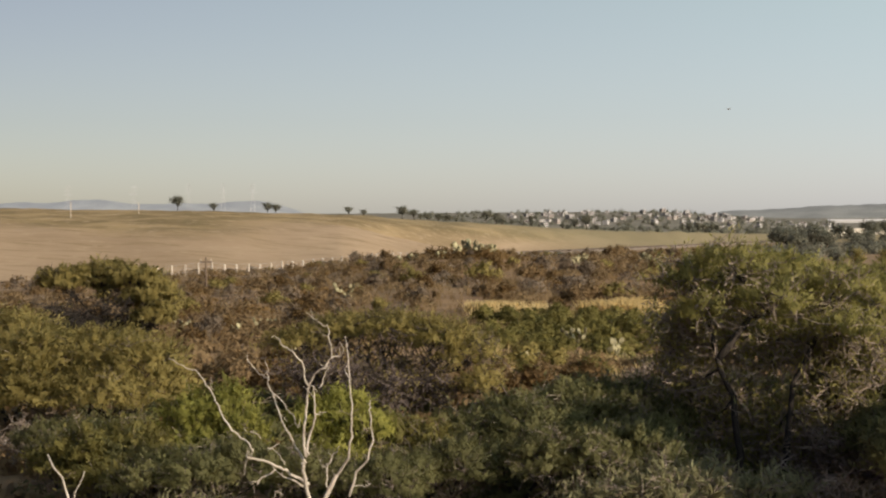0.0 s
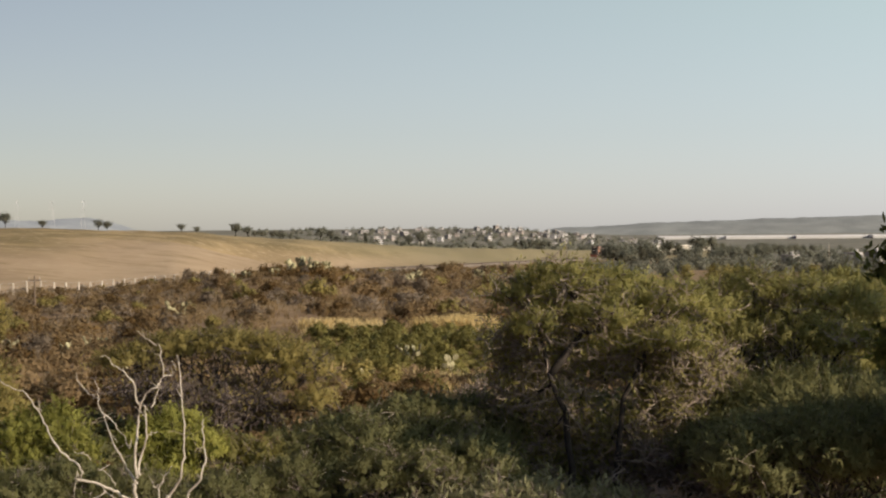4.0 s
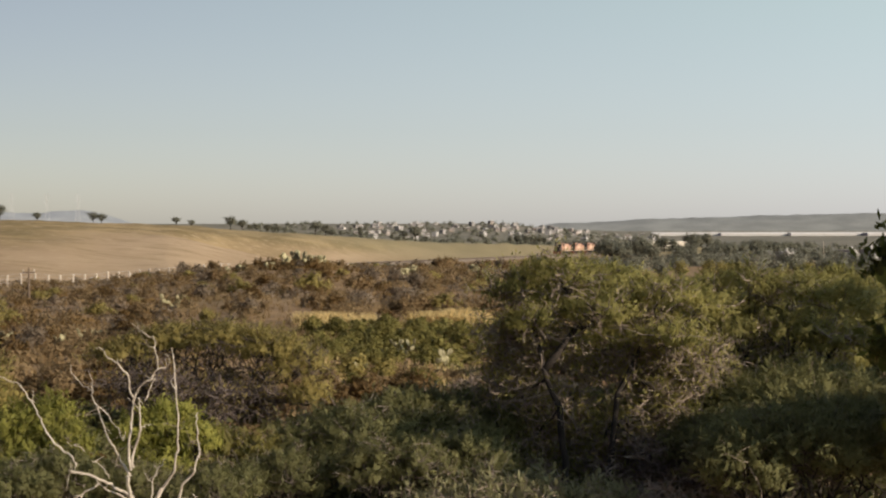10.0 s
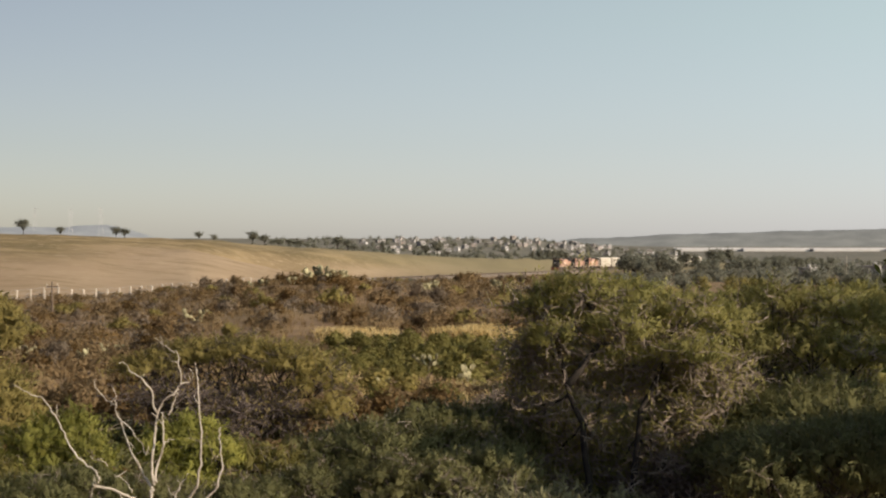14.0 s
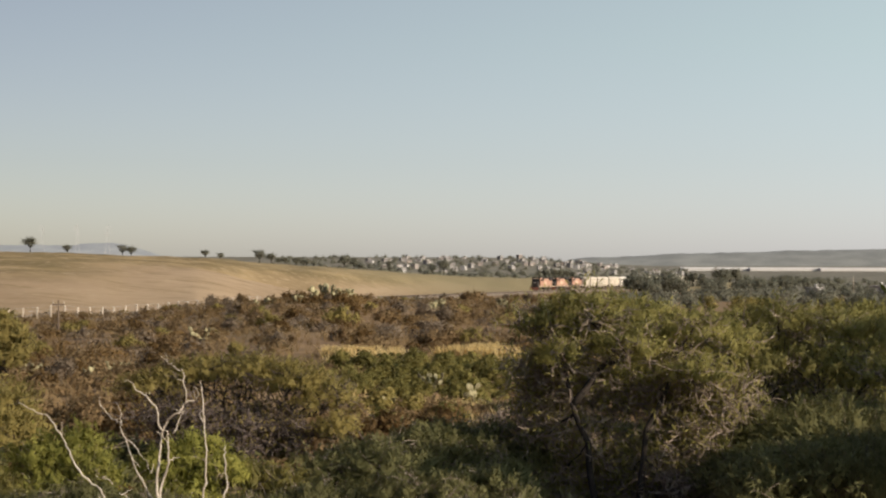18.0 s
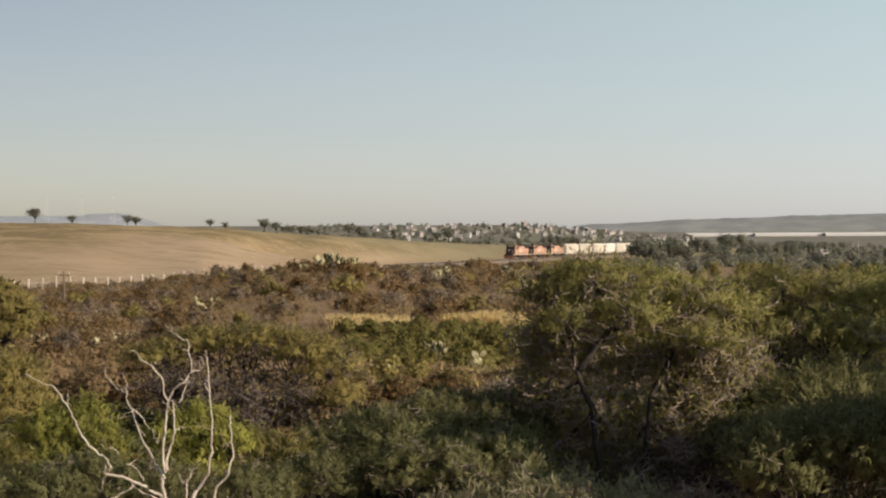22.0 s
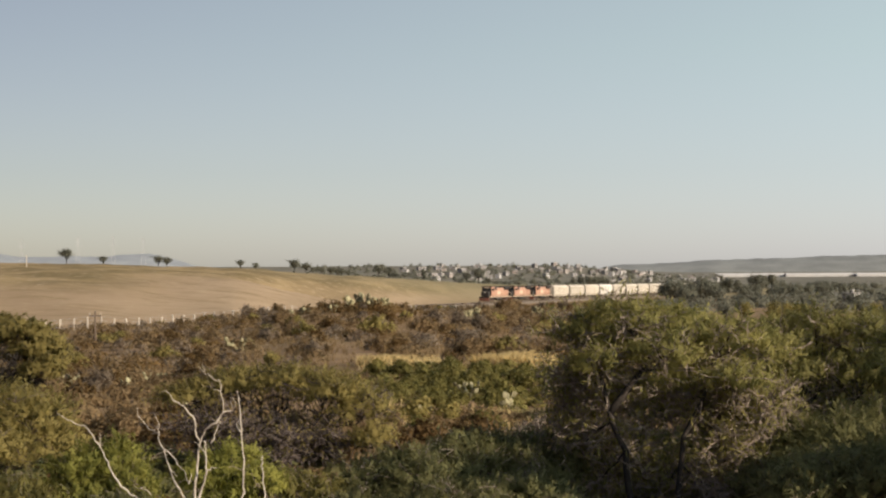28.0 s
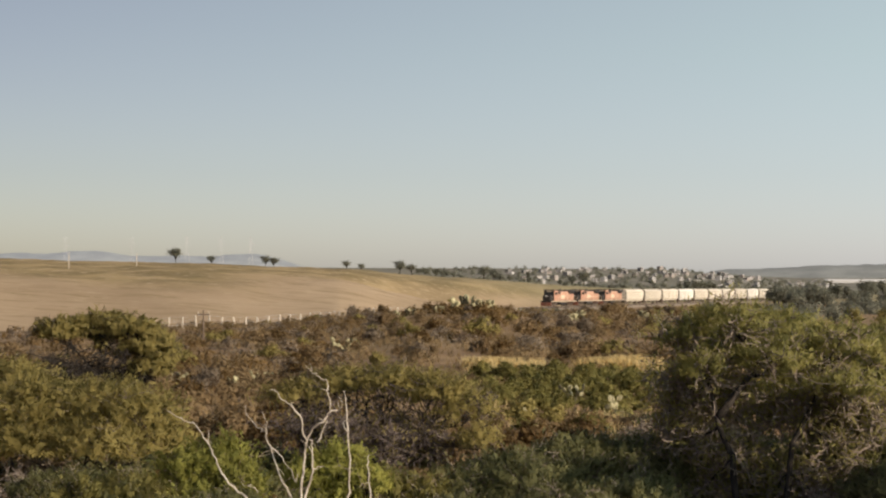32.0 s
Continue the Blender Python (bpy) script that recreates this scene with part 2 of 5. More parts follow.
def tree(name, seed, height, spread, leaf_mat, bark, label, category="tree", limbs=6, subs=6, twigs=6, per_twig=50, length=0.17, width=0.04,
         sigma=0.22, fork=0.3, low=0.35, stems=1, trunk_r=0.14, bare=0.0, twig_r=0.012, keep_twigs=True, flat=1.0, merged=False, leaf_from=0.0, lean=0.0, twig_bark=None):
    """A spreading thorn tree: trunk, each limb with its twigs, and a crown of loose sprays."""
    rng = np.random.default_rng(seed)
    base = tagged(new(name), label, category)
    fz = height * fork
    R = spread / 2

    def sheared(paths):
        return [(np.stack([p[:, 0] + lean * p[:, 2] / height, p[:, 1], p[:, 2]], 1), r) for p, r in paths]

    stem_paths, tips = [], []
    tops = []
    for k in range(stems):
        az = 2 * math.pi * (k + rng.uniform(-0.2, 0.2)) / max(stems, 1)
        spread_out = 0.0 if stems == 1 else 0.22 * R
        top = np.array([math.cos(az) * spread_out, math.sin(az) * spread_out, fz * rng.uniform(0.85, 1.15)])
        p = bend(rng, (0.06 * k, 0, -0.3), top, 0, trunk_r * 0.7, 7)
        rad = np.linspace(trunk_r * 1.25, trunk_r * 0.75, 7)
        rad[0] *= 1.3
        if merged:
            stem_paths.append((p, rad))
        else:
            v, f = tubes(sheared([(p, rad)]), 8)
            link_mesh("trunk", v, f, bark, base, smooth=True)
        tops.append(top)
    cloud, fine, facing = [], [], []
    for i in range(limbs):
        az = 2 * math.pi * (i + rng.uniform(-0.35, 0.35)) / limbs
        rr = R * rng.uniform(0.45, 0.85) if i % 3 else R * rng.uniform(0.05, 0.35)
        zt = low * height + (height - low * height) * math.sqrt(max(0.05, 1 - (rr / R) ** 2)) ** flat * rng.uniform(0.72, 0.9)
        end = np.array([rr * math.cos(az), rr * math.sin(az), zt])
        a = tops[i % len(tops)]
        main = bend(rng, a, end, 0.12 * height, 0.05 * spread, 8)
        paths = [(main, np.linspace(trunk_r * 0.6, trunk_r * 0.16, 8))]
        for j in range(subs):
            s = rng.uniform(0.3, 1.0)
            o = main[min(7, int(s * 7))]
            ang = rng.uniform(0, 2 * math.pi)
            r2 = R * 0.36 * rng.uniform(0.5, 1.1)
            e = o + np.array([r2 * math.cos(ang), r2 * math.sin(ang), rng.uniform(-0.1, 0.24) * height])
            rad_e = math.hypot(e[0], e[1])
            if rad_e > R:
                e[:2] *= R / rad_e
            cap = low * height * 0.8 + (height - low * height * 0.8) * math.sqrt(max(0.02, 1 - (min(rad_e, R) / R) ** 2)) ** flat
            e[2] = min(max(e[2], low * height * rng.uniform(0.7, 1.1)), cap * rng.uniform(0.9, 1.02))
            sp = bend(rng, o, e, 0.05 * height, 0.035 * spread, 5)
            paths.append((sp, np.linspace(trunk_r * 0.2, min(twig_r * 1.6, trunk_r * 0.08), 5)))
            leafy = rng.random() > (bare if e[2] > leaf_from * height else 0.55)
            for q in range(twigs):
                o2 = sp[rng.integers(1, 5)]
                e2 = o2 + rng.normal(0, 1, 3) * np.array([1, 1, 0.75]) * R * 0.16 + np.array([0, 0, 0.03 * height])
                tw = bend(rng, o2, e2, 0.03 * height, 0.024 * R if keep_twigs else 0.01 * spread, 4)
                if keep_twigs:
                    fine.append((tw, np.linspace(twig_r * 1.3, twig_r * 0.5, 4)))
                if leafy:
                    w = rng.uniform(0, 1, per_twig)[:, None] ** 0.7
                    puff = rng.normal(0, sigma, (per_twig, 3))
                    spots = o2 + (e2 - o2) * w * 1.15 + puff
                    cloud.append(spots)
                    heart = (o2 + e2) / 2
                    facing.append((spots - heart) / (R * 0.16) + 0.8 * (spots - np.array([0, 0, 0.3 * height])) / R + np.array([0, 0, 0.45]))
        if merged:
            stem_paths += paths[:1]
        else:
            v, f = tubes(sheared(paths), 4)
            link_mesh("limb", v, f, bark, base)
    if merged:
        v, f = tubes(stem_paths, 3)
        link_mesh("trunk", v, f, bark, base)
    if fine:
        v, f = tubes(sheared(fine), 3)
        tagged(link_mesh("twigwork", v, f, twig_bark or BARK_PALE, base), kind="stuff")
    pts = np.concatenate(cloud)
    pts[:, 0] += lean * pts[:, 2] / height
    out = np.concatenate(facing)
    out /= np.linalg.norm(out, axis=1)[:, None] + 1e-9
    quads("crown", sprays(rng, pts, 0.01, length, width, out), leaf_mat, base, rounded=out + rng.normal(0, 0.25, out.shape))
    return base


def dome(seed, spread, top, low, count):
    """Lobes of a spreading crown: x, y, z, half width, half height."""
    rng = np.random.default_rng(seed)
    R = spread / 2
    out = []
    for k in range(count):
        a = 2.4 * k + rng.uniform(-0.4, 0.4)
        rr = 0.68 * R * math.sqrt((k + 0.3) / count)
        r = R * rng.uniform(0.36, 0.5)
        rz = 0.5 * r + 0.1 * (top - low)
        crest = low + (top - low) * math.sqrt(1 - 0.8 * (rr / R) ** 2)
        out.append((rr * math.cos(a), rr * math.sin(a), max(crest - rz * rng.uniform(0.9, 1.15), low), r, rz))
    return out


def mesquite(name, seed, lobes, label, leaf_mat, category="tree", trunks=(), trunk_r=0.09, bark=None, twig_bark=None, density=30, per_plume=17, length=0.17,
             width=0.034, under=150, under_r=0.011, droop=-0.3, skirt=0.25, sparse=3, hollow=()):
    """A feathery thorn tree: trunks, a limb to each lobe of the crown, upward plumes of leaf sprays on the lobes, bare shaded twigs below them."""
    rng = np.random.default_rng(seed)
    bark, twig_bark = bark or BARK, twig_bark or BARK_MID
    base = tagged(new(name), label, category)
    L = np.array(lobes, float)
    C, H = L[:, :3], np.stack([L[:, 3], L[:, 3], L[:, 4]], 1)
    if not trunks:
        mid = C.mean(0)
        trunks = [[(0.1 * k, 0, -0.3), (0.25 * mid[0] + 0.3 * math.cos(2.2 * k), 0.3 * math.sin(2.2 * k), 0.22 * mid[2]), (0.5 * mid[0] + 0.6 * math.cos(2.2 * k), 0.6 * math.sin(2.2 * k), 0.45 * mid[2])] for k in range(2)]
    forks, stalks = [], []
    for way in trunks:
        way = np.array(way, float)
        pts = np.concatenate([bend(rng, a, b, 0, 0.05, 4)[:-1] for a, b in zip(way, way[1:])] + [way[-1:]])
        rad = np.linspace(trunk_r * 1.2, trunk_r * 0.55, len(pts))
        v, f = tubes([(pts, rad)], 8)
        link_mesh("trunk", v, f, bark, base, smooth=True)
        stalks += [pts[len(pts) // 3:], pts[len(pts) // 2:]]
        forks += [(p, r) for p, r in zip(pts[len(pts) // 2:], rad[len(pts) // 2:])]
    fine, spots, outs, ways = [], [], [], []
    for c, h in zip(C, H):
        near = sorted(forks, key=lambda q: np.linalg.norm((q[0] - c) * (1, 1, 0.7)) + (4 if q[0][2] > c[2] + 0.3 else 0))[0]
        main = bend(rng, near[0], c - (0, 0, 0.35 * h[2]), -0.05, 0.09 * h[0] + 0.04, 8)
        paths = [(main, np.linspace(near[1] * 0.72, 0.018, 8))]
        for j in range(6):
            o = main[rng.integers(3, 8)]
            u = rng.normal(0, 1, 3)
            u[2] = abs(u[2]) * 0.8
            u /= np.linalg.norm(u)
            paths.append((bend(rng, o, c + u * h * 0.8, 0.02, 0.06, 5), np.linspace(0.022, 0.008, 5)))
        v, f = tubes(paths, 4)
        link_mesh("limb", v, f, bark, base)
        stalks += [p for p, _ in paths]
        n = int(density * 4 * math.pi * (h[0] * h[1] + 2 * h[0] * h[2]) / 3)
        u = rng.normal(0, 1, (n, 3))
        u /= np.linalg.norm(u, axis=1)[:, None]
        u = u[u[:, 2] > droop + 0.3 * rng.normal(0, 1, len(u)) * skirt]
        n = len(u)
        lump = 1 + 0.16 * np.sin(4.1 * u[:, 0] + seed + c[0]) * np.sin(3.7 * u[:, 1] + c[1]) + 0.08 * np.sin(9 * u[:, 2] + 5 * u[:, 0])
        reach = ((0.78 + 0.42 * rng.random(n) ** 1.5) * lump)[:, None]
        root, tip = c + u * h * 0.5, c + u * h * reach + np.array([0, 0, 0.08])
        buried = np.zeros(n, bool)
        for c2, h2 in zip(C, H):
            if c2 is not c:
                buried |= (((tip - c2) / h2) ** 2).sum(1) < 0.5
        root, tip, u = root[~buried], tip[~buried], u[~buried]
        n = len(u)
        for k in np.nonzero(rng.random(n) < 0.16)[0]:
            fine.append((bend(rng, root[k], tip[k], 0.02, 0.03, 4), np.linspace(0.008, 0.004, 4)))
        w = rng.uniform(0.2, 1.1, (n, per_plume, 1))
        shaded = u / h
        shaded /= np.linalg.norm(shaded, axis=1)[:, None]
        turn = shaded + np.array([0, 0, 0.2]) + rng.normal(0, 0.42, (n, 3))
        spots.append((root[:, None] + (tip - root)[:, None] * w + rng.normal(0, 0.045, (n, per_plume, 3))).reshape(-1, 3))
        outs.append(np.repeat(turn, per_plume, 0))
        ways.append(np.repeat((tip - root) / (np.linalg.norm(tip - root, axis=1)[:, None] + 1e-9), per_plume, 0))
    for x, y, z, r, h in hollow:
        near = sorted(forks, key=lambda q: np.linalg.norm(q[0] - (x, y, z)))[0]
        paths = [(bend(rng, near[0], (x, y, z), 0.05, 0.1, 6), np.linspace(0.035, 0.016, 6))]
        for j in range(9):
            u = rng.normal(0, 1, 3)
            u /= np.linalg.norm(u)
            paths.append((bend(rng, paths[0][0][rng.integers(3, 6)], np.array((x, y, z)) + u * (r, r, h), 0.03, 0.08, 5), np.linspace(0.016, 0.007, 5)))
        v, f = tubes(paths, 4)
        link_mesh("limb", v, f, bark, base)
        stalks += [p for p, _ in paths for _ in range(3)]
    for k in range(under):
        line = stalks[rng.integers(len(stalks))]
        o = line[rng.integers(1, len(line))]
        e = o + rng.normal(0, 1, 3) * (0.36, 0.36, 0.28) + (0, 0, rng.uniform(-0.35, 0.35))
        e[2] = max(min(e[2], o[2] + 0.2), 0.15)
        tw = bend(rng, o, e, 0.06, 0.09, 5)
        fine.append((tw, np.linspace(under_r * 1.2, under_r * 0.45, 5)))
        for q in range(3):
            o2 = tw[rng.integers(1, 5)]
            e2 = o2 + rng.normal(0, 0.16, 3) + (0, 0, 0.06)
            fine.append((bend(rng, o2, e2, 0.02, 0.03, 3), np.linspace(under_r * 0.7, under_r * 0.35, 3)))
            if sparse:
                spots.append(e2 + rng.normal(0, 0.07, (sparse, 3)))
                outs.append(rng.normal(0, 0.6, (sparse, 3)) + (0, 0, 0.5))
                ways.append(np.repeat([(e2 - o2) / np.linalg.norm(e2 - o2)], sparse, 0))
    v, f = tubes(fine, 3)
    tagged(link_mesh("twigwork", v, f, twig_bark, base), kind="stuff")
    p, out, way = np.concatenate(spots), np.concatenate(outs), np.concatenate(ways)
    n = len(p)
    unit = lambda a: a / (np.linalg.norm(a, axis=1)[:, None] + 1e-9)
    face = unit(unit(out) + 0.45 * rng.normal(0, 1, (n, 3)))
    d = 0.8 * way + np.array([0, 0, 0.6]) + 0.5 * rng.normal(0, 1, (n, 3))
    d = unit(d - face * np.einsum("ij,ij->i", d, face)[:, None])
    side = np.cross(face, d)
    ll, ww = (length * rng.uniform(0.6, 1.4, n))[:, None] / 2, (width * rng.uniform(0.6, 1.4, n))[:, None] / 2
    quads("crown", np.stack([p - d * ll, p + side * ww, p + d * ll, p - side * ww], 1), leaf_mat, base, rounded=out)
    return base


def grown(name, seed, x, y, lobes, label, leaf_mat, trunks=(), hollow=(), **kind):
    """A tree on the spot whose lobes (x, depth off the trunk, z, half width, half height) and trunks are given in the place's own metres."""
    foot = Vector((x, y, float(land(x, y)) - 0.05))
    t = mesquite(name, seed, [(a - x, b, c - foot.z, r, h) for a, b, c, r, h in lobes], label, leaf_mat, hollow=[(a - x, b, c - foot.z, r, h) for a, b, c, r, h in hollow],
                 trunks=[[(a - x, b, c - foot.z) for a, b, c in way] for way in trunks], **kind)
    t.matrix_basis = Matrix.Translation(foot)
    return t


# ---- the lie of the land ----
ALONG = Vector((0.3007, 0.9537, 0.0))       # way back along the railway from the engines
FRONT_END = Vector((-16.0, 449.7, 0.0))     # where the leading engine ends up
RAIL_Z = -0.45
GRADE = 0.005                               # the line falls away behind the engines
SPEED = 9.27
HEADING = math.atan2(-ALONG.y, -ALONG.x)


def ease(v):
    v = np.clip(v, 0, 1)
    return v * v * (3 - 2 * v)


def smooth_knots(x, xs, zs):
    i = np.clip(np.searchsorted(xs, x) - 1, 0, len(xs) - 2)
    xs, zs = np.asarray(xs, float), np.asarray(zs, float)
    return zs[i] + (zs[i + 1] - zs[i]) * (0.5 * ease((x - xs[i]) / (xs[i + 1] - xs[i])) + 0.5 * np.clip((x - xs[i]) / (xs[i + 1] - xs[i]), 0, 1))


REACH = [0, 25, 40, 62, 85, 130, 190, 260, 400, 520, 700, 950, 1300, 2400, 3500, 4800]
RISE = [1.0, 1.6, 1.9, 2.6, 3.3, 3.8, 3.5, 1.5, -2, -2.6, -2.6, -3.2, -4, 17, 17, 10]
DIP = [1.0, 1.5, 1.5, 1.2, 1.0, 0.6, 0.0, -1, -2.5, -3.5, -5, -7, -6, -1, 4, 6]
TURNS = [-0.5, -0.26, -0.16, -0.095, 0.02, 0.08, 0.5]


def land(x, y):
    """Height of the ground."""
    x, y = np.asarray(x, float), np.asarray(y, float)
    d = np.hypot(x, y)
    b = np.tan(np.clip(np.arctan2(x, y), -0.46, 0.46))
    z = smooth_knots(d, REACH, RISE)
    z = z + (smooth_knots(d, REACH, DIP) - z) * ease((b - 0.02) / 0.10)
    near = smooth_knots(b, TURNS, [150, 185, 215, 300, 590, 720, 900])
    far = smooth_knots(b, TURNS, [400, 450, 500, 540, 680, 760, 1000])
    top = smooth_knots(b, TURNS, [12.4, 10.7, 9.6, 7.2, 2.6, 1.2, -8])
    hollow = 1.5 * ease((-0.10 - b) / 0.12) * ease((d - 62) / 60) * (1 - ease((d - near) / 120))
    foot = smooth_knots(near, REACH, RISE)
    s = (d - near) / (far - near)
    hill = foot + (top - foot) * (0.6 * ease(s) + 0.4 * np.clip(s, 0, 1))
    shelf = EYE + (top - EYE) * d / far - 0.6 * ease((d - far) / 60)
    hill = np.where(d > far, shelf, hill)
    hill = hill + (z - hill) * ease((d - far - 200) / 900)
    z = np.where((s > 0) & (b < 0.16), hill, z)
    z = z - hollow
    away = np.abs((x - FRONT_END.x) * ALONG.y - (y - FRONT_END.y) * ALONG.x)
    along = (x - FRONT_END.x) * ALONG.x + (y - FRONT_END.y) * ALONG.y
    bed = (1 - ease((away - 5) / 30)) * ease((along + 90) / 40) * (1 - ease((along - 800) / 100))
    z = z + (RAIL_Z - GRADE * along - 0.9 - z) * bed
    z = z + 1.0 * np.exp(-((x + 12.5) ** 2 / 60 + (y - 150) ** 2 / 90))
    z = z + 0.22 * np.sin(x * 0.21 + 1.3) * np.sin(y * 0.17) * ease((d - 20) / 40) * (d < 900) + 0.12 * np.sin(x * 0.63) * np.sin(y * 0.51 + 2)
    return z


def spot(b, d, sink=0.0):
    """A place on the ground at bearing b (thousandths to the right of straight on) and distance d."""
    x = d * b / 1000
    return Vector((x, d, float(land(x, d)) - sink))


def field_cover(x, y):
    d = np.hypot(x, y)
    b = np.tan(np.clip(np.arctan2(x, y), -0.46, 0.46))
    near = smooth_knots(b, TURNS, [150, 185, 215, 300, 590, 720, 900])
    far = smooth_knots(b, TURNS, [400, 450, 500, 540, 680, 760, 1000])
    return ease((d - near + 6) / 14) * (b < 0.16) * (1 - ease((d - far - 120) / 120))


def field_rise(x, y):
    """How far up the field's slope a place lies, 0 to 1, with a ragged limit."""
    d = np.hypot(x, y)
    b = np.tan(np.clip(np.arctan2(x, y), -0.46, 0.46))
    near = smooth_knots(b, TURNS, [150, 185, 215, 300, 590, 720, 900])
    far = smooth_knots(b, TURNS, [400, 450, 500, 540, 680, 760, 1000])
    return np.clip((d - near) / (far - near) + 0.12 * np.sin(x * 0.05 + 2 * np.sin(y * 0.02)), 0, 1)


def ground_sheet():
    az = np.concatenate([np.linspace(-0.47, 0.47, 300), np.linspace(0.5, 2 * math.pi - 0.5, 70)])
    dist = np.concatenate([[0.5], np.geomspace(3, 4750, 210)])
    A, Dd = np.meshgrid(az, dist)
    X, Y = Dd * np.sin(A), Dd * np.cos(A)
    Z = land(X, Y)
    n, m = len(dist), len(az)
    verts = np.stack([X, Y, Z], 2).reshape(-1, 3)
    i, j = np.meshgrid(np.arange(n - 1), np.arange(m), indexing="ij")
    j2 = (j + 1) % m
    faces = np.stack([i * m + j, i * m + j2, (i + 1) * m + j2, (i + 1) * m + j], 2).reshape(-1, 4)[:, ::-1]
    me = bpy.data.meshes.new("ground")
    me.from_pydata(verts.tolist(), [], faces.tolist() + [list(range(m))])
    me.polygons.foreach_set("use_smooth", [True] * len(me.polygons))
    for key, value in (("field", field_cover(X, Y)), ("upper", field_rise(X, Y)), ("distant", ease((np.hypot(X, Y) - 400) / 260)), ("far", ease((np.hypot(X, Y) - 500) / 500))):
        at = me.attributes.new(key, "FLOAT", "POINT")
        at.data.foreach_set("value", value.reshape(-1).astype(np.float32))
    m_ = bpy.data.materials.new("dry_ground")
    m_.use_nodes = True
    nt = m_.node_tree
    nn, ll = nt.nodes, nt.links
    bsdf = nn["Principled BSDF"]
    bsdf.inputs["Roughness"].default_value = 0.95
    bsdf.inputs["Specular IOR Level"].default_value = 0.1
    tc = nn.new("ShaderNodeTexCoord")

    def cloud(scale, detail=5, stretch=None):
        t = nn.new("ShaderNodeTexNoise")
        t.inputs["Scale"].default_value, t.inputs["Detail"].default_value = scale, detail
        src = tc.outputs["Object"]
        if stretch:
            mp = nn.new("ShaderNodeMapping")
            mp.inputs["Scale"].default_value = stretch
            ll.new(src, mp.inputs["Vector"])
            src = mp.outputs["Vector"]
        ll.new(src, t.inputs["Vector"])
        return t.outputs["Fac"]

    def blend(fac, a, b, lo=0.35, hi=0.65):
        r = nn.new("ShaderNodeMapRange")
        r.inputs["From Min"].default_value, r.inputs["From Max"].default_value = lo, hi
        ll.new(fac, r.inputs["Value"])
        mx = nn.new("ShaderNodeMix")
        mx.data_type = "RGBA"
        ll.new(r.outputs["Result"], mx.inputs["Factor"])
        for key, v in (("A", a), ("B", b)):
            if isinstance(v, tuple):
                mx.inputs[key].default_value = (*v, 1)
            else:
                ll.new(v, mx.inputs[key])
        return mx.outputs["Result"]

    def given(key):
        t = nn.new("ShaderNodeAttribute")
        t.attribute_name = key
        return t.outputs["Fac"]

    soil = blend(cloud(0.5), (0.18, 0.122, 0.075), (0.29, 0.202, 0.12))
    soil = blend(cloud(0.06), soil, (0.22, 0.16, 0.085), 0.45, 0.7)
    stubble = blend(cloud(0.03, 5, (1, 0.35, 1)), (0.33, 0.24, 0.15), (0.41, 0.305, 0.20), 0.4, 0.6)
    upper = blend(cloud(0.11, 5, (0.8, 0.35, 1)), (0.19, 0.145, 0.072), (0.34, 0.255, 0.135), 0.42, 0.6)
    stubble = blend(given("upper"), stubble, upper, 0.40, 0.58)
    stubble = blend(cloud(0.35, 7, (0.35, 0.9, 1)), stubble, (0.25, 0.185, 0.10), 0.50, 0.72)
    stubble = blend(cloud(0.9, 7, (0.5, 0.5, 1)), stubble, (0.44, 0.34, 0.22), 0.56, 0.72)
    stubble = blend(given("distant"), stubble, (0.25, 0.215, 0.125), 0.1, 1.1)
    # far valley floor greyed, with distance haze put into its colours
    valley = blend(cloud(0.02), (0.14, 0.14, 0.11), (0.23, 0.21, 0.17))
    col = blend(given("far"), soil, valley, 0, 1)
    col = blend(given("field"), col, stubble, 0.2, 0.8)
    ll.new(col, bsdf.inputs["Base Color"])
    bp = nn.new("ShaderNodeBump")
    bp.inputs["Strength"].default_value, bp.inputs["Distance"].default_value = 0.6, 0.25
    ll.new(cloud(2.5, 6), bp.inputs["Height"])
    ll.new(bp.outputs["Normal"], bsdf.inputs["Normal"])
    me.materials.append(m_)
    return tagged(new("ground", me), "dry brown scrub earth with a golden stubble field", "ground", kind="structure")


ground_sheet()


def far_hills(name, seed, b0, b1, top, dist, haze_glow, label):
    """A hazy line of hills at the edge of sight; top: height as a function of 0..1 along it."""
    rng = np.random.default_rng(seed)
    n = 90
    s = np.linspace(0, 1, n)
    x = (b0 + (b1 - b0) * s) * dist / 1000
    z = np.array([top(v) for v in s]) + np.convolve(rng.normal(0, 1.9, n), np.ones(3) / 3, "same")
    verts, faces = [], []
    for k in range(n):
        verts += [(x[k], dist - 350, -20), (x[k], dist - 120, -10 + 0.6 * (z[k] + 10)), (x[k], dist, z[k]), (x[k], dist + 150, -20)]
    for k in range(n - 1):
        for q in range(3):
            faces.append((4 * k + q, 4 * k + 4 + q, 4 * k + 5 + q, 4 * k + 1 + q))
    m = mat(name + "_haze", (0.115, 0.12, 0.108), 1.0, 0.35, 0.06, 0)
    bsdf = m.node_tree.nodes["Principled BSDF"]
    # haze over the hills put in as an even glow of the surface
    bsdf.inputs["Emission Color"].default_value = (*haze_glow, 1)
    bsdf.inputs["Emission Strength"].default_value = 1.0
    tagged(link_mesh(name, verts, faces, m, smooth=True), label, "hills", kind="structure")


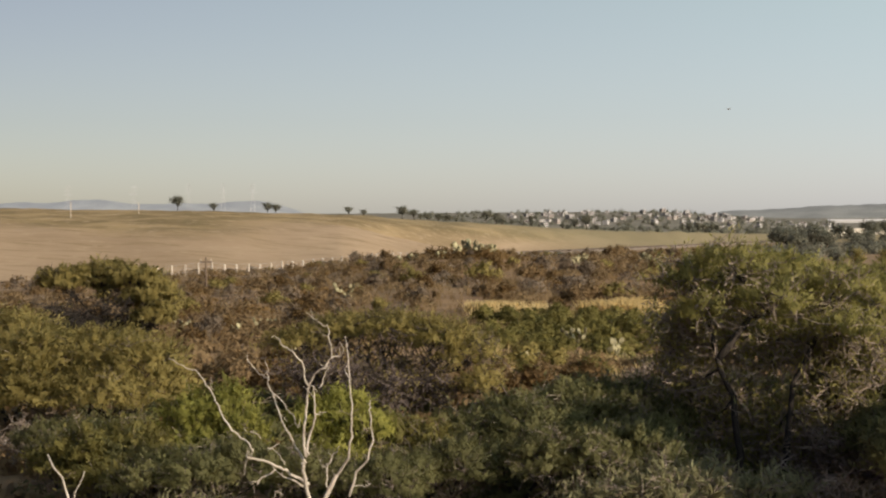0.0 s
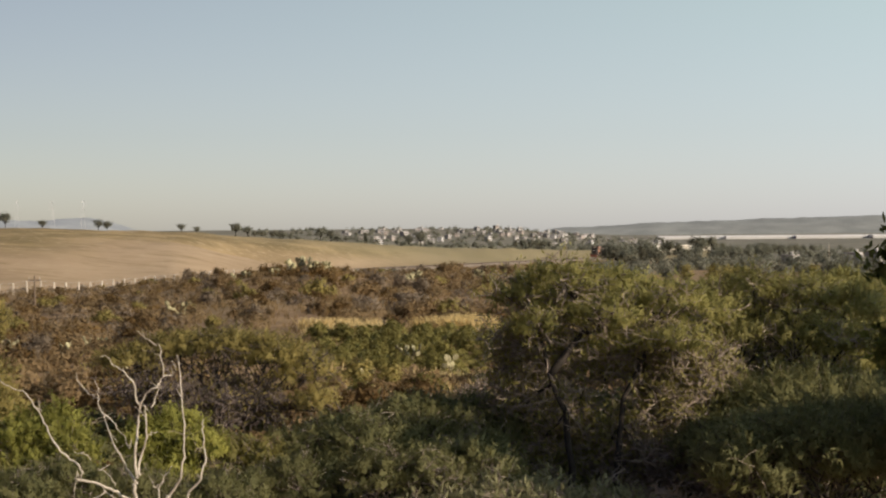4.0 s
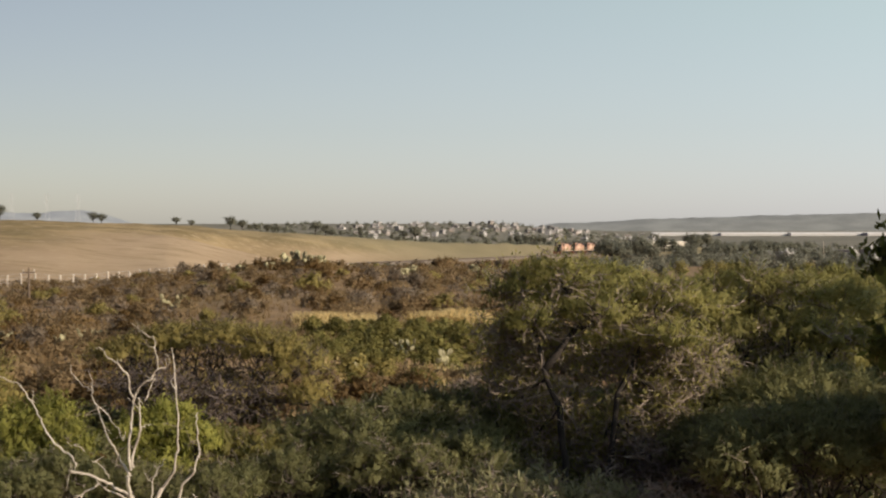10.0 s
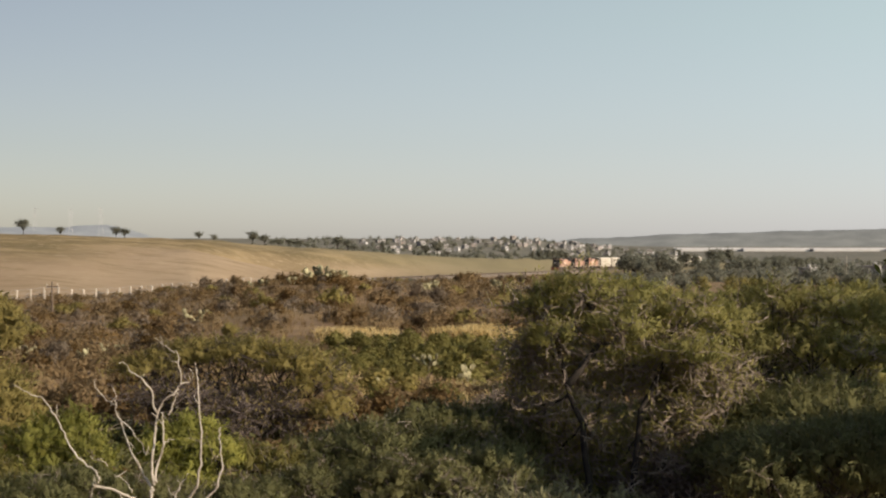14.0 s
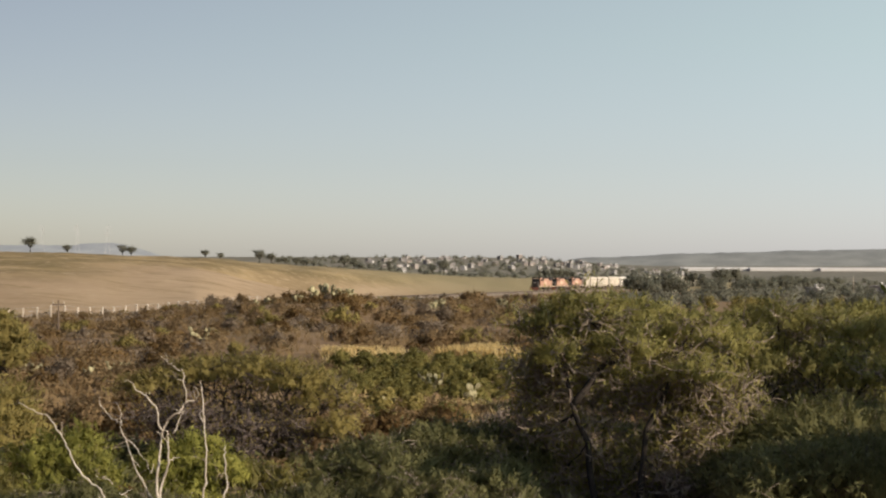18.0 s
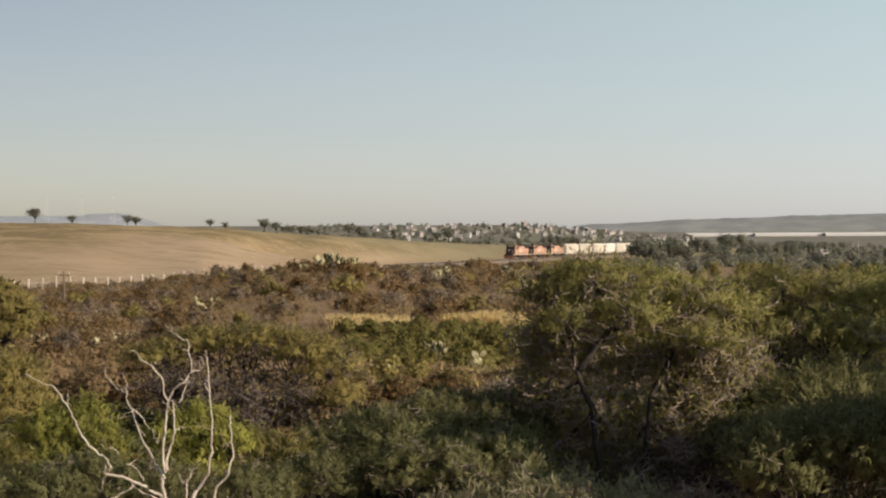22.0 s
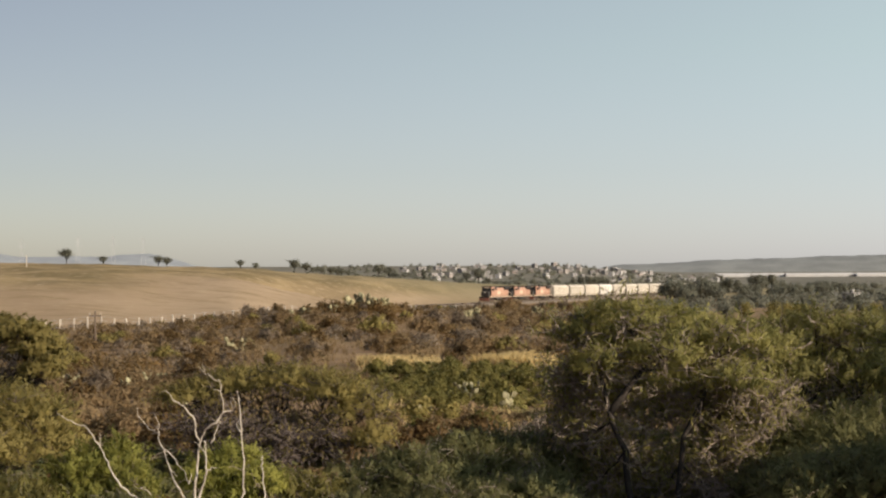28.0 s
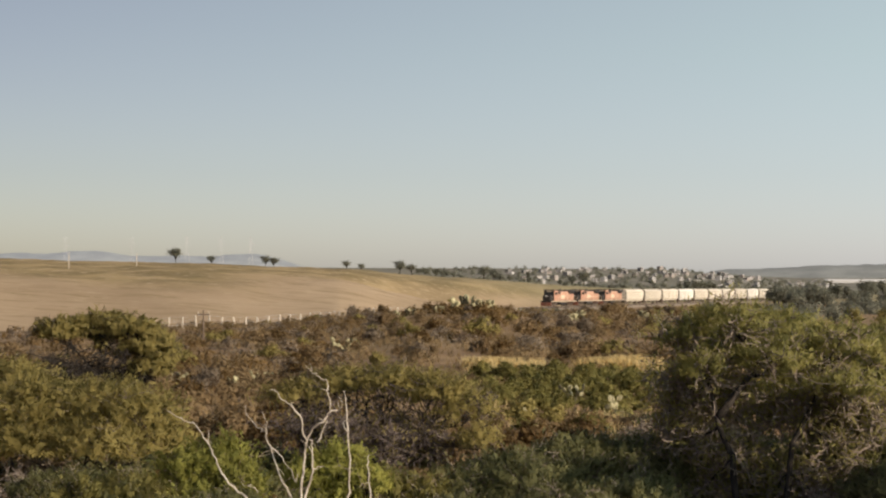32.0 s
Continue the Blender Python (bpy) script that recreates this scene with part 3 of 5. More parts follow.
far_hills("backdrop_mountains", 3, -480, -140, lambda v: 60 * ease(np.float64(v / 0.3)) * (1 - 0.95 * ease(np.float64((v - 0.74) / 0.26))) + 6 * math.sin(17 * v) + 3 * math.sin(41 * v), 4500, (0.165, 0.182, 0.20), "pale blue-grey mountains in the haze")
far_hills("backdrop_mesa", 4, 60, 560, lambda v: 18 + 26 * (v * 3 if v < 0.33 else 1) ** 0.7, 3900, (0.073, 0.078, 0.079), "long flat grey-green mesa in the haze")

# ---- railway line ----
BALLAST = mat("dusty_ballast", (0.16, 0.13, 0.10), 0.95, 0.3, 4, 0.5)
RAILSTEEL = mat("worn_rail_steel", (0.2, 0.15, 0.12), 0.45, 0.2, 5, 0.1, metal=0.8)


def berth(back):
    """Pose of a vehicle whose front is so many metres behind the engines' final place."""
    return Matrix.LocRotScale(FRONT_END + ALONG * back + Vector((0, 0, RAIL_Z - GRADE * back)), Euler((0, -GRADE, HEADING)), None)


def railway():
    line = tagged(new("railway_track"), "single railway track on grey ballast between scrub", "railway", kind="structure")
    line.matrix_basis = berth(0)
    bm = bmesh.new()
    x0, x1 = -900, 60
    prof = [(-4.5, -1.6), (-2.0, -0.30), (2.0, -0.30), (4.5, -1.6)]
    a = [bm.verts.new((x0, y, z)) for y, z in prof]
    b = [bm.verts.new((x1, y, z)) for y, z in prof]
    for i in range(3):
        bm.faces.new((a[i], b[i], b[i + 1], a[i + 1]))
    part("ballast", bm, BALLAST, line)
    for side in (-0.72, 0.72):
        part("rail", boxed(x0, x1, side - 0.035, side + 0.035, -0.17, 0), RAILSTEEL, line)
    v, f = [], []
    for k in range(1000):
        x = x0 + k * 0.9
        s = len(v)
        v += [(x + dx, y, z) for dx in (0, 0.24) for y in (-1.3, 1.3) for z in (-0.33, -0.17)]
        f += [tuple(s + q for q in face) for face in ((0, 1, 3, 2), (4, 6, 7, 5), (0, 4, 5, 1), (2, 3, 7, 6), (1, 5, 7, 3))]
    tagged(link_mesh("sleepers", v, f, POLEWOOD, line), kind="stuff")


railway()

# ---- train ----
ORANGE = mat("sun_faded_orange_paint", (0.40, 0.215, 0.145), 0.5, 0.15, 1.0, 0.05, (0.47, 0.29, 0.21))
ENGINE_DARK = mat("sooty_black_paint", (0.03, 0.026, 0.024), 0.6, 0.3, 1.5, 0.1)
ENGINE_RED = mat("dull_red_paint", (0.19, 0.08, 0.055), 0.5, 0.2, 1.0, 0.05)
CREAM_STRIPE = mat("cream_stripe_paint", (0.56, 0.45, 0.33), 0.5, 0.1, 1.0, 0)
HOPPER_PAINT = mat("cream_wagon_paint", (0.50, 0.46, 0.385), 0.6, 0.12, 0.5, 0.05, (0.58, 0.535, 0.45), rnd=0.1)
HOPPER_GREY = mat("pale_grey_wagon_paint", (0.55, 0.53, 0.48), 0.6, 0.15, 0.5, 0.05, rnd=0.1)
UNDER = mat("rusty_underframe", (0.07, 0.05, 0.04), 0.85, 0.3, 2, 0.2)
LAMP_GLASS = mat("headlamp_glass", (0.8, 0.78, 0.7), 0.2, 0.05, 2, 0)


def bogie(parent, x, axles, gap):
    bm = bmesh.new()
    half = gap * (axles - 1) / 2
    for y in (-1.0, 1.0):
        box(bm, x - half - 0.7, x + half + 0.7, y - 0.09, y + 0.09, 0.42, 0.80, 0.05)
    box(bm, x - 0.4, x + 0.4, -1.0, 1.0, 0.5, 0.9, 0.05)
    bg = part("bogie", bm, UNDER, parent)
    for k in range(axles):
        wx = x - half + k * gap
        bm = bmesh.new()
        for y in (-0.75, 0.75):
            rod(bm, (wx, y - 0.07, 0.5), (wx, y + 0.07, 0.5), 0.5, 16)
        rod(bm, (wx, -0.75, 0.5), (wx, 0.75, 0.5), 0.08, 8)
        part("wheelset", bm, RAILSTEEL, bg)


def locomotive():
    """Six-axle road engine, nose at x = 0, its length running back along -x."""
    e = tagged(new("locomotive"), "orange diesel locomotive with dark roof hauling a freight train", "locomotive", "locomotives of the freight train")
    part("underframe", boxed(-22.0, -0.3, -1.5, 1.5, 1.15, 1.55, bevel=0.05), ENGINE_DARK, e)
    part("sill_stripe", boxed(-21.8, -0.6, -1.53, 1.53, 1.30, 1.48), CREAM_STRIPE, e)
    bm = boxed(-2.9, -0.9, -1.15, 1.15, 1.55, 3.05, bevel=0.22)
    part("nose", bm, ENGINE_DARK, e)
    cab = part("cab", boxed(-5.6, -2.9, -1.52, 1.52, 1.55, 4.35, bevel=0.16), ORANGE, e)
    part("cab_roof", boxed(-5.75, -2.7, -1.56, 1.56, 4.30, 4.55, bevel=0.1), ENGINE_DARK, e)
    part("cab_front", boxed(-2.94, -2.84, -1.40, 1.40, 1.7, 4.2, bevel=0.03), ENGINE_DARK, e)
    for y0, y1 in ((-1.2, -0.25), (0.25, 1.2)):
        part("windscreen", boxed(-2.86, -2.80, y0, y1, 3.2, 3.95, bevel=0.02), GLASS_DARK, cab)
    for y in (-1.53, 1.53):
        for x0 in (-5.2, -4.2):
            part("cab_window", boxed(x0, x0 + 0.8, y - 0.03, y + 0.03, 3.15, 3.9, bevel=0.02), GLASS_DARK, cab)
    hood = part("hood", boxed(-20.6, -5.6, -0.98, 0.98, 1.55, 4.05, bevel=0.12), ORANGE, e)
    part("hood_roof", boxed(-20.4, -5.65, -0.92, 0.92, 4.02, 4.22, bevel=0.06), ENGINE_DARK, e)
    for k in range(13):
        x = -19.9 + k * 1.08
        for y in (-1.0, 1.0):
            part("hood_door", boxed(x, x + 0.95, y - 0.02, y + 0.02, 1.75, 3.3, bevel=0.015), ORANGE, hood)
    for x0, x1 in ((-20.2, -16.2), (-9.2, -7.4)):
        for y in (-1.0, 1.0):
            part("radiator_grille", boxed(x0, x1, y - 0.06, y + 0.06, 3.35, 3.98, bevel=0.03), ENGINE_DARK, hood)
    part("radiator_wing", boxed(-20.5, -15.8, -1.5, 1.5, 3.75, 4.32, bevel=0.12), ENGINE_DARK, e)
    for x in (-19.4, -17.9, -16.4):
        bm = bmesh.new()
        rod(bm, (x, 0, 4.3), (x, 0, 4.52), 0.62, 16)
        part("roof_fan", bm, ENGINE_DARK, e)
    part("exhaust_stack", boxed(-12.6, -11.4, -0.35, 0.35, 4.2, 4.6, bevel=0.06), ENGINE_DARK, e)
    part("dynamic_brake", boxed(-10.4, -7.2, -0.98, 0.98, 4.15, 4.48, bevel=0.1), ENGINE_DARK, e)
    part("fuel_tank", boxed(-13.6, -8.6, -1.35, 1.35, 0.45, 1.15, bevel=0.18), ENGINE_DARK, e)
    bogie(e, -17.4, 3, 1.75)
    bogie(e, -4.6, 3, 1.75)
    bm = bmesh.new()
    box(bm, -0.55, -0.25, -1.45, 1.45, 0.25, 1.15, 0.04)
    part("pilot_plough", bm, ENGINE_RED, e)
    for y in (-0.22, 0.22):
        bm = bmesh.new()
        rod(bm, (-0.93, y, 2.8), (-0.84, y, 2.8), 0.12, 12)
        part("headlight", bm, LAMP_GLASS, e)
    bm = bmesh.new()
    box(bm, -2.86, -2.78, -0.75, 0.75, 4.05, 4.25, 0.02)
    part("number_board", bm, CREAM_STRIPE, e)
    for y in (-1.45, 1.45):
        bm = bmesh.new()
        rod(bm, (-21.6, y, 2.55), (-5.8, y, 2.55), 0.03, 6)
        for k in range(9):
            x = -21.6 + k * 1.97
            rod(bm, (x, y, 1.5), (x, y, 2.55), 0.025, 6)
        part("handrail", bm, CREAM_STRIPE, e)
    for x in (-0.4, -21.9):
        part("coupler", boxed(x - 0.5, x + 0.5, -0.16, 0.16, 0.75, 1.05, bevel=0.04), UNDER, e)
    part("flank_emblem", boxed(-12.8, -9.8, -1.03, 1.03, 2.1, 3.1), CREAM_STRIPE, e, "plain cream panel")
    return e


def hopper(paint, label):
    """Covered hopper wagon, 20 m, front at x = 0."""
    w = tagged(new("hopper_wagon"), label, "railway wagon", "wagons of the freight train")
    bm = bmesh.new()
    prof = [(-1.15, 0.95), (-1.58, 1.7), (-1.58, 3.95), (-1.05, 4.45), (1.05, 4.45), (1.58, 3.95), (1.58, 1.7), (1.15, 0.95)]
    rings = []
    for x, k in ((-19.0, 0.0), (-18.6, 1.0), (-1.4, 1.0), (-1.0, 0.0)):
        rings.append([bm.verts.new((x, y, z if k or z > 1.8 else 2.6)) for y, z in prof])
    for r0, r1 in zip(rings, rings[1:]):
        for i in range(8):
            bm.faces.new((r0[i], r1[i], r1[(i + 1) % 8], r0[(i + 1) % 8]))
    bm.faces.new(rings[0])
    bm.faces.new(rings[-1][::-1])
    bmesh.ops.recalc_face_normals(bm, faces=bm.faces)
    part("body", bm, paint, w)
    part("underframe", boxed(-19.8, -0.2, -0.35, 0.35, 0.9, 1.25), UNDER, w)
    for x in (-19.6, -0.4):
        part("end_platform", boxed(x - 0.3, x + 0.3, -1.5, 1.5, 1.1, 1.3), UNDER, w)
        part("end_frame", boxed(x - 0.1, x + 0.1, -1.45, 1.45, 1.25, 1.4), UNDER, w)
        bm = bmesh.new()
        for y in (-1.4, 1.4):
            rod(bm, (x, y, 1.2), (x, y, 4.2), 0.04, 6)
        for k in range(6):
            rod(bm, (x, -1.4, 1.5 + 0.5 * k), (x, -0.9, 1.5 + 0.5 * k), 0.03, 6)
            rod(bm, (x, 0.9, 1.5 + 0.5 * k), (x, 1.4, 1.5 + 0.5 * k), 0.03, 6)
        part("ladder", bm, UNDER, w)
    for k in range(16):
        x = -18.1 + k * 1.08
        for y in (-1.6, 1.6):
            part("rib", boxed(x - 0.05, x + 0.05, y - 0.05, y + 0.05, 1.7, 3.95), paint, w)
    part("running_board", boxed(-19.2, -0.8, -0.3, 0.3, 4.47, 4.55), UNDER, w)
    for k in range(4):
        part("hatch", boxed(-17.9 + k * 4.2, -14.6 + k * 4.2, -0.75, 0.75, 4.46, 4.60, bevel=0.04), paint, w)
    for k in range(3):
        bm = bmesh.new()
        x = -15.2 + k * 5.2
        v = [bm.verts.new(p) for p in ((x - 1.6, -1.1, 1.5), (x + 1.6, -1.1, 1.5), (x + 1.6, 1.1, 1.5), (x - 1.6, 1.1, 1.5),
                                       (x - 0.4, -0.5, 0.45), (x + 0.4, -0.5, 0.45), (x + 0.4, 0.5, 0.45), (x - 0.4, 0.5, 0.45))]
        for q in ((0, 1, 5, 4), (1, 2, 6, 5), (2, 3, 7, 6), (3, 0, 4, 7), (4, 5, 6, 7)):
            bm.faces.new([v[i] for i in q])
        part("discharge_chute", bm, paint, w)
    bogie(w, -17.4, 2, 1.8)
    bogie(w, -2.4, 2, 1.8)
    return w


TRAIN = []


def make_train():
    engine = locomotive()
    back = 0.0
    engine.matrix_basis = berth(0)
    TRAIN.append((engine, 0.0))
    for k in range(2):
        back += 22.6
        TRAIN.append((copy_thing(engine, berth(back)), back))
    back += 22.6
    pale = hopper(HOPPER_PAINT, "cream covered hopper wagon with ribbed sides")
    grey = hopper(HOPPER_GREY, "pale grey covered hopper wagon with ribbed sides")
    for k in range(12):
        src = grey if k in (3, 8) else pale
        m = berth(back)
        first = k in (0, 3)
        ob = src if first else copy_thing(src, m)
        ob.matrix_basis = m
        TRAIN.append((ob, back))
        back += 20.4


make_train()

# ---- near trees ----
def first_then_copies(thing, places):
    """The built thing takes the first place, copies take the rest. Places: bearing, distance, scale, turn."""
    for k, (b, d, s, turn) in enumerate(places):
        m = Matrix.LocRotScale(spot(b, d, 0.08), Euler((0, 0, turn)), (s, s, s))
        if k == 0:
            thing.matrix_basis = m
        else:
            ob = copy_thing(thing, Matrix.LocRotScale(m.translation, Euler((0, 0, turn)), None))
            ob.scale = (s, s, s)


grown("mesquite_tree", 11, 2.7, 38.0,
      [(1.75, 0.4, 6.55, 0.75, 0.5), (2.75, -0.2, 6.95, 0.95, 0.45), (3.8, 0.5, 6.75, 1.0, 0.5), (4.85, -0.3, 6.45, 1.0, 0.5), (5.75, 0.3, 6.1, 0.9, 0.55),
       (2.6, 1.2, 6.3, 0.9, 0.5), (3.5, -1.1, 6.15, 1.0, 0.45), (4.7, 1.2, 6.1, 1.1, 0.5), (5.0, -1.3, 5.6, 0.9, 0.4), (2.0, -0.9, 5.9, 0.6, 0.35)],
      "tall feathery mesquite tree with dark forked trunks, bare lower twigs", LEAF_DUSK,
      trunks=[[(2.7, -0.9, 1.5), (2.82, -0.95, 2.9), (2.68, -1.0, 4.1), (2.3, -0.95, 5.1), (2.12, -0.7, 6.1)], [(3.5, -1.1, 1.5), (3.75, -1.1, 2.5), (3.95, -0.9, 4.4), (4.6, -0.5, 5.6)],
              [(2.35, -0.95, 4.95), (2.9, -0.8, 5.6), (3.4, -0.4, 6.3)]],
      hollow=[(1.6, 0.3, 5.4, 0.7, 0.6), (2.6, 0.4, 5.2, 0.7, 0.6), (3.8, 0.3, 5.2, 0.8, 0.6), (5.0, 0.2, 4.9, 0.9, 0.6), (5.9, -0.2, 5.0, 0.8, 0.6), (1.7, 0.3, 4.3, 0.7, 0.6), (3.2, 0.4, 4.0, 0.7, 0.7),
              (4.6, -0.2, 3.6, 0.8, 0.8), (5.4, -0.2, 3.9, 0.8, 0.7), (3.5, 0.4, 2.8, 0.7, 0.6), (5.0, -0.5, 2.7, 0.8, 0.6), (2.0, 0.4, 3.1, 0.6, 0.6)],
      trunk_r=0.08, twig_bark=BARK_TWIG, under=2600, under_r=0.017, droop=-0.3, density=19, sparse=3)
# near-black twigs darken this crown's hollow in place of deep shade
grown("mesquite_tree", 13, -18.7, 62.0,
      [(-20.3, 0, 5.65, 1.15, 0.6), (-19.1, 0.6, 5.95, 1.25, 0.55), (-17.8, 0, 5.8, 1.2, 0.55), (-16.9, -0.4, 5.15, 1.0, 0.75), (-16.6, -0.8, 4.4, 0.9, 0.7), (-18.4, 1.4, 5.5, 1.4, 0.6), (-17.3, 1.0, 4.9, 1.3, 0.8)],
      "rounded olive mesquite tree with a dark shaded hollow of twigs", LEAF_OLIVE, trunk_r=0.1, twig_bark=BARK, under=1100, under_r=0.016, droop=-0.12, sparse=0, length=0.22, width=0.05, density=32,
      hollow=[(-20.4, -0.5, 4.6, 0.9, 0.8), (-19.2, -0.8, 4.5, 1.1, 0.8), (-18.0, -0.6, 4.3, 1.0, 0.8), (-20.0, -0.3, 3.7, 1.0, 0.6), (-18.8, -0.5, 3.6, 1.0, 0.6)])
grown("mesquite_tree", 12, -13.6, 43.5,
      [(-15.0, 0, 4.35, 1.4, 0.75), (-13.5, 0.5, 4.5, 1.5, 0.7), (-12.2, 0, 4.25, 1.25, 0.75), (-11.7, -0.5, 3.6, 1.05, 0.65), (-13.0, -1.1, 3.55, 1.4, 0.65), (-14.8, -1.0, 3.5, 1.3, 0.65), (-13.8, 1.3, 4.1, 1.4, 0.7)],
      "broad olive mesquite tree with a full feathery crown", LEAF_OLIVE, trunk_r=0.08, under=120, droop=-0.45)
grown("mesquite_tree", 28, -17.2, 47.0,
      [(-18.6, 0, 4.3, 1.3, 0.8), (-17.2, 0.4, 4.75, 1.5, 0.7), (-16.0, -0.2, 4.4, 1.2, 0.7), (-17.0, -1.0, 3.6, 1.4, 0.7), (-18.8, -0.8, 3.4, 1.2, 0.7), (-15.6, -0.8, 3.4, 1.1, 0.6)],
      "broad olive mesquite tree with a full feathery crown", LEAF_OLIVE, trunk_r=0.08, under=120, droop=-0.45)
grown("mesquite_tree", 17, -6.3, 48.0,
      [(-8.8, 0, 4.45, 1.1, 0.5), (-7.5, 0.3, 4.8, 1.2, 0.5), (-6.1, 0, 4.9, 1.3, 0.48), (-5.0, -0.3, 4.6, 1.1, 0.6), (-4.0, -0.2, 4.1, 0.95, 0.8), (-3.6, -0.7, 3.3, 0.75, 0.6), (-6.6, 1.3, 4.6, 1.4, 0.5), (-5.0, 1.2, 4.3, 1.2, 0.6)],
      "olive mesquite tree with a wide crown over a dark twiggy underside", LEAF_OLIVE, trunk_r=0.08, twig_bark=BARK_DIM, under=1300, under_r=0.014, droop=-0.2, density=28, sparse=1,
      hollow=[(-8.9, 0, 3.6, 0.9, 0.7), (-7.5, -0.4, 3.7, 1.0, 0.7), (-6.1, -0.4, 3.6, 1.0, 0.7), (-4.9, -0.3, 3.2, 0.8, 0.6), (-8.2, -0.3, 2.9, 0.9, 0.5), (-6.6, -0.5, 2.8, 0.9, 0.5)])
grown("mesquite_bush", 15, -8.3, 35.6,
      [(-9.0, 0, 3.75, 0.72, 0.5), (-8.15, 0.2, 3.95, 0.72, 0.55), (-7.7, -0.4, 3.45, 0.6, 0.5), (-8.6, -0.6, 3.1, 0.8, 0.5), (-8.4, 0.7, 3.4, 0.9, 0.6)],
      "bright yellow-green mesquite bush behind bare branches", LEAF_LIME, category="bush", trunk_r=0.05, under=60, droop=-0.5)
grown("mesquite_bush", 29, -5.7, 35.8,
      [(-6.4, 0, 3.6, 0.6, 0.5), (-5.75, 0.2, 3.85, 0.72, 0.5), (-5.1, -0.2, 3.5, 0.6, 0.45), (-5.8, -0.6, 3.0, 0.8, 0.5), (-5.6, 0.7, 3.3, 0.8, 0.6)],
      "bright yellow-green mesquite bush behind bare branches", LEAF_LIME, category="bush", trunk_r=0.05, under=60, droop=-0.5)
grown("mesquite_bush", 30, -10.2, 34.5,
      [(-10.9, 0, 3.2, 0.75, 0.42), (-10.0, 0.2, 3.35, 0.8, 0.42), (-9.3, -0.2, 3.1, 0.7, 0.45), (-10.4, -0.5, 2.7, 0.9, 0.45), (-11.6, 0.1, 2.9, 0.7, 0.4)],
      "low sage-green mesquite bush with sunlit upper sprays", LEAF_SAGE, category="bush", trunk_r=0.05, under=80, droop=-0.4)
grown("mesquite_bush", 36, -4.2, 36.4,
      [(-4.6, 0, 3.3, 0.55, 0.4), (-4.0, 0.1, 3.2, 0.6, 0.4), (-3.6, -0.2, 2.9, 0.55, 0.4), (-4.2, -0.3, 2.7, 0.6, 0.4)],
      "small yellow-olive mesquite bush at the edge of shade", LEAF_SAGE, category="bush", trunk_r=0.04, under=60, droop=-0.4)
grown("mesquite_tree", 27, 7.6, 41.0,
      [(6.6, 0, 6.3, 0.9, 0.5), (7.6, 0.3, 6.55, 1.0, 0.5), (8.7, 0, 6.4, 1.1, 0.5), (9.8, 0.2, 6.1, 1.0, 0.6), (7.0, -0.8, 5.5, 0.9, 0.5), (8.2, -0.9, 5.6, 1.0, 0.5), (9.4, -0.8, 5.3, 1.0, 0.5), (8.4, 1.2, 6.0, 1.2, 0.5)],
      "olive mesquite tree with an airy crown touching its neighbour", LEAF_DUSK, trunk_r=0.08, twig_bark=BARK_TWIG, under=700, under_r=0.015, droop=-0.35, density=20, sparse=3,
      hollow=[(6.7, -0.3, 4.6, 0.9, 0.7), (8.0, -0.4, 4.5, 1.0, 0.7), (9.2, -0.3, 4.3, 1.0, 0.7)])
FRESH = mesquite("thorn_tree", 14, [(0.0, 0, 5.2, 1.3, 0.8), (-0.9, 0.3, 4.6, 0.95, 0.7), (0.9, 0.2, 4.7, 1.2, 0.9), (-0.8, -0.6, 3.6, 0.95, 0.65), (0.4, -0.9, 3.9, 1.1, 0.7), (-0.5, 0.9, 3.4, 1.1, 0.8),
                                   (0.6, -0.6, 2.6, 1.2, 0.7), (-0.9, -0.3, 2.4, 0.85, 0.6), (-0.3, -1.2, 1.7, 0.9, 0.55), (1.4, 0.5, 3.4, 1.1, 0.8)],
                 "fresh green thorn tree with dense leafy sprays", LEAF_FRESH, trunk_r=0.12, under=120, length=0.19, width=0.085, droop=-0.55, density=26, per_plume=12)
DUSKY = mesquite("mesquite_bush", 16, dome(16, 3.6, 2.4, 1.1, 7), "dusky green mesquite bush with grey twigs in shade", LEAF_DEEP, "bush", trunk_r=0.05, twig_bark=BARK_TWIG, under=170, under_r=0.012, droop=-0.35, density=26)
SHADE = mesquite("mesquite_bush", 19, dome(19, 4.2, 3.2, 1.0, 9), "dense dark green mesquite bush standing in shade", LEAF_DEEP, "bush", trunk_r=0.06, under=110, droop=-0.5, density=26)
OLIVE = mesquite("mesquite_tree", 20, dome(20, 6.0, 4.4, 2.0, 9), "spreading olive mesquite tree in the near wood", LEAF_DUSK, trunk_r=0.09, under=120, droop=-0.3, density=20, length=0.2, width=0.05)
TWIGGY = tree("thorn_bush", 18, 2.4, 3.2, LEAF_GREY, BARK_MID, "half bare thorn bush with grey twigs", "bush", limbs=8, subs=6, twigs=6, per_twig=5,
              length=0.17, width=0.05, stems=3, trunk_r=0.045, low=0.15, bare=0.4, twig_r=0.02, twig_bark=BARK_TWIG)

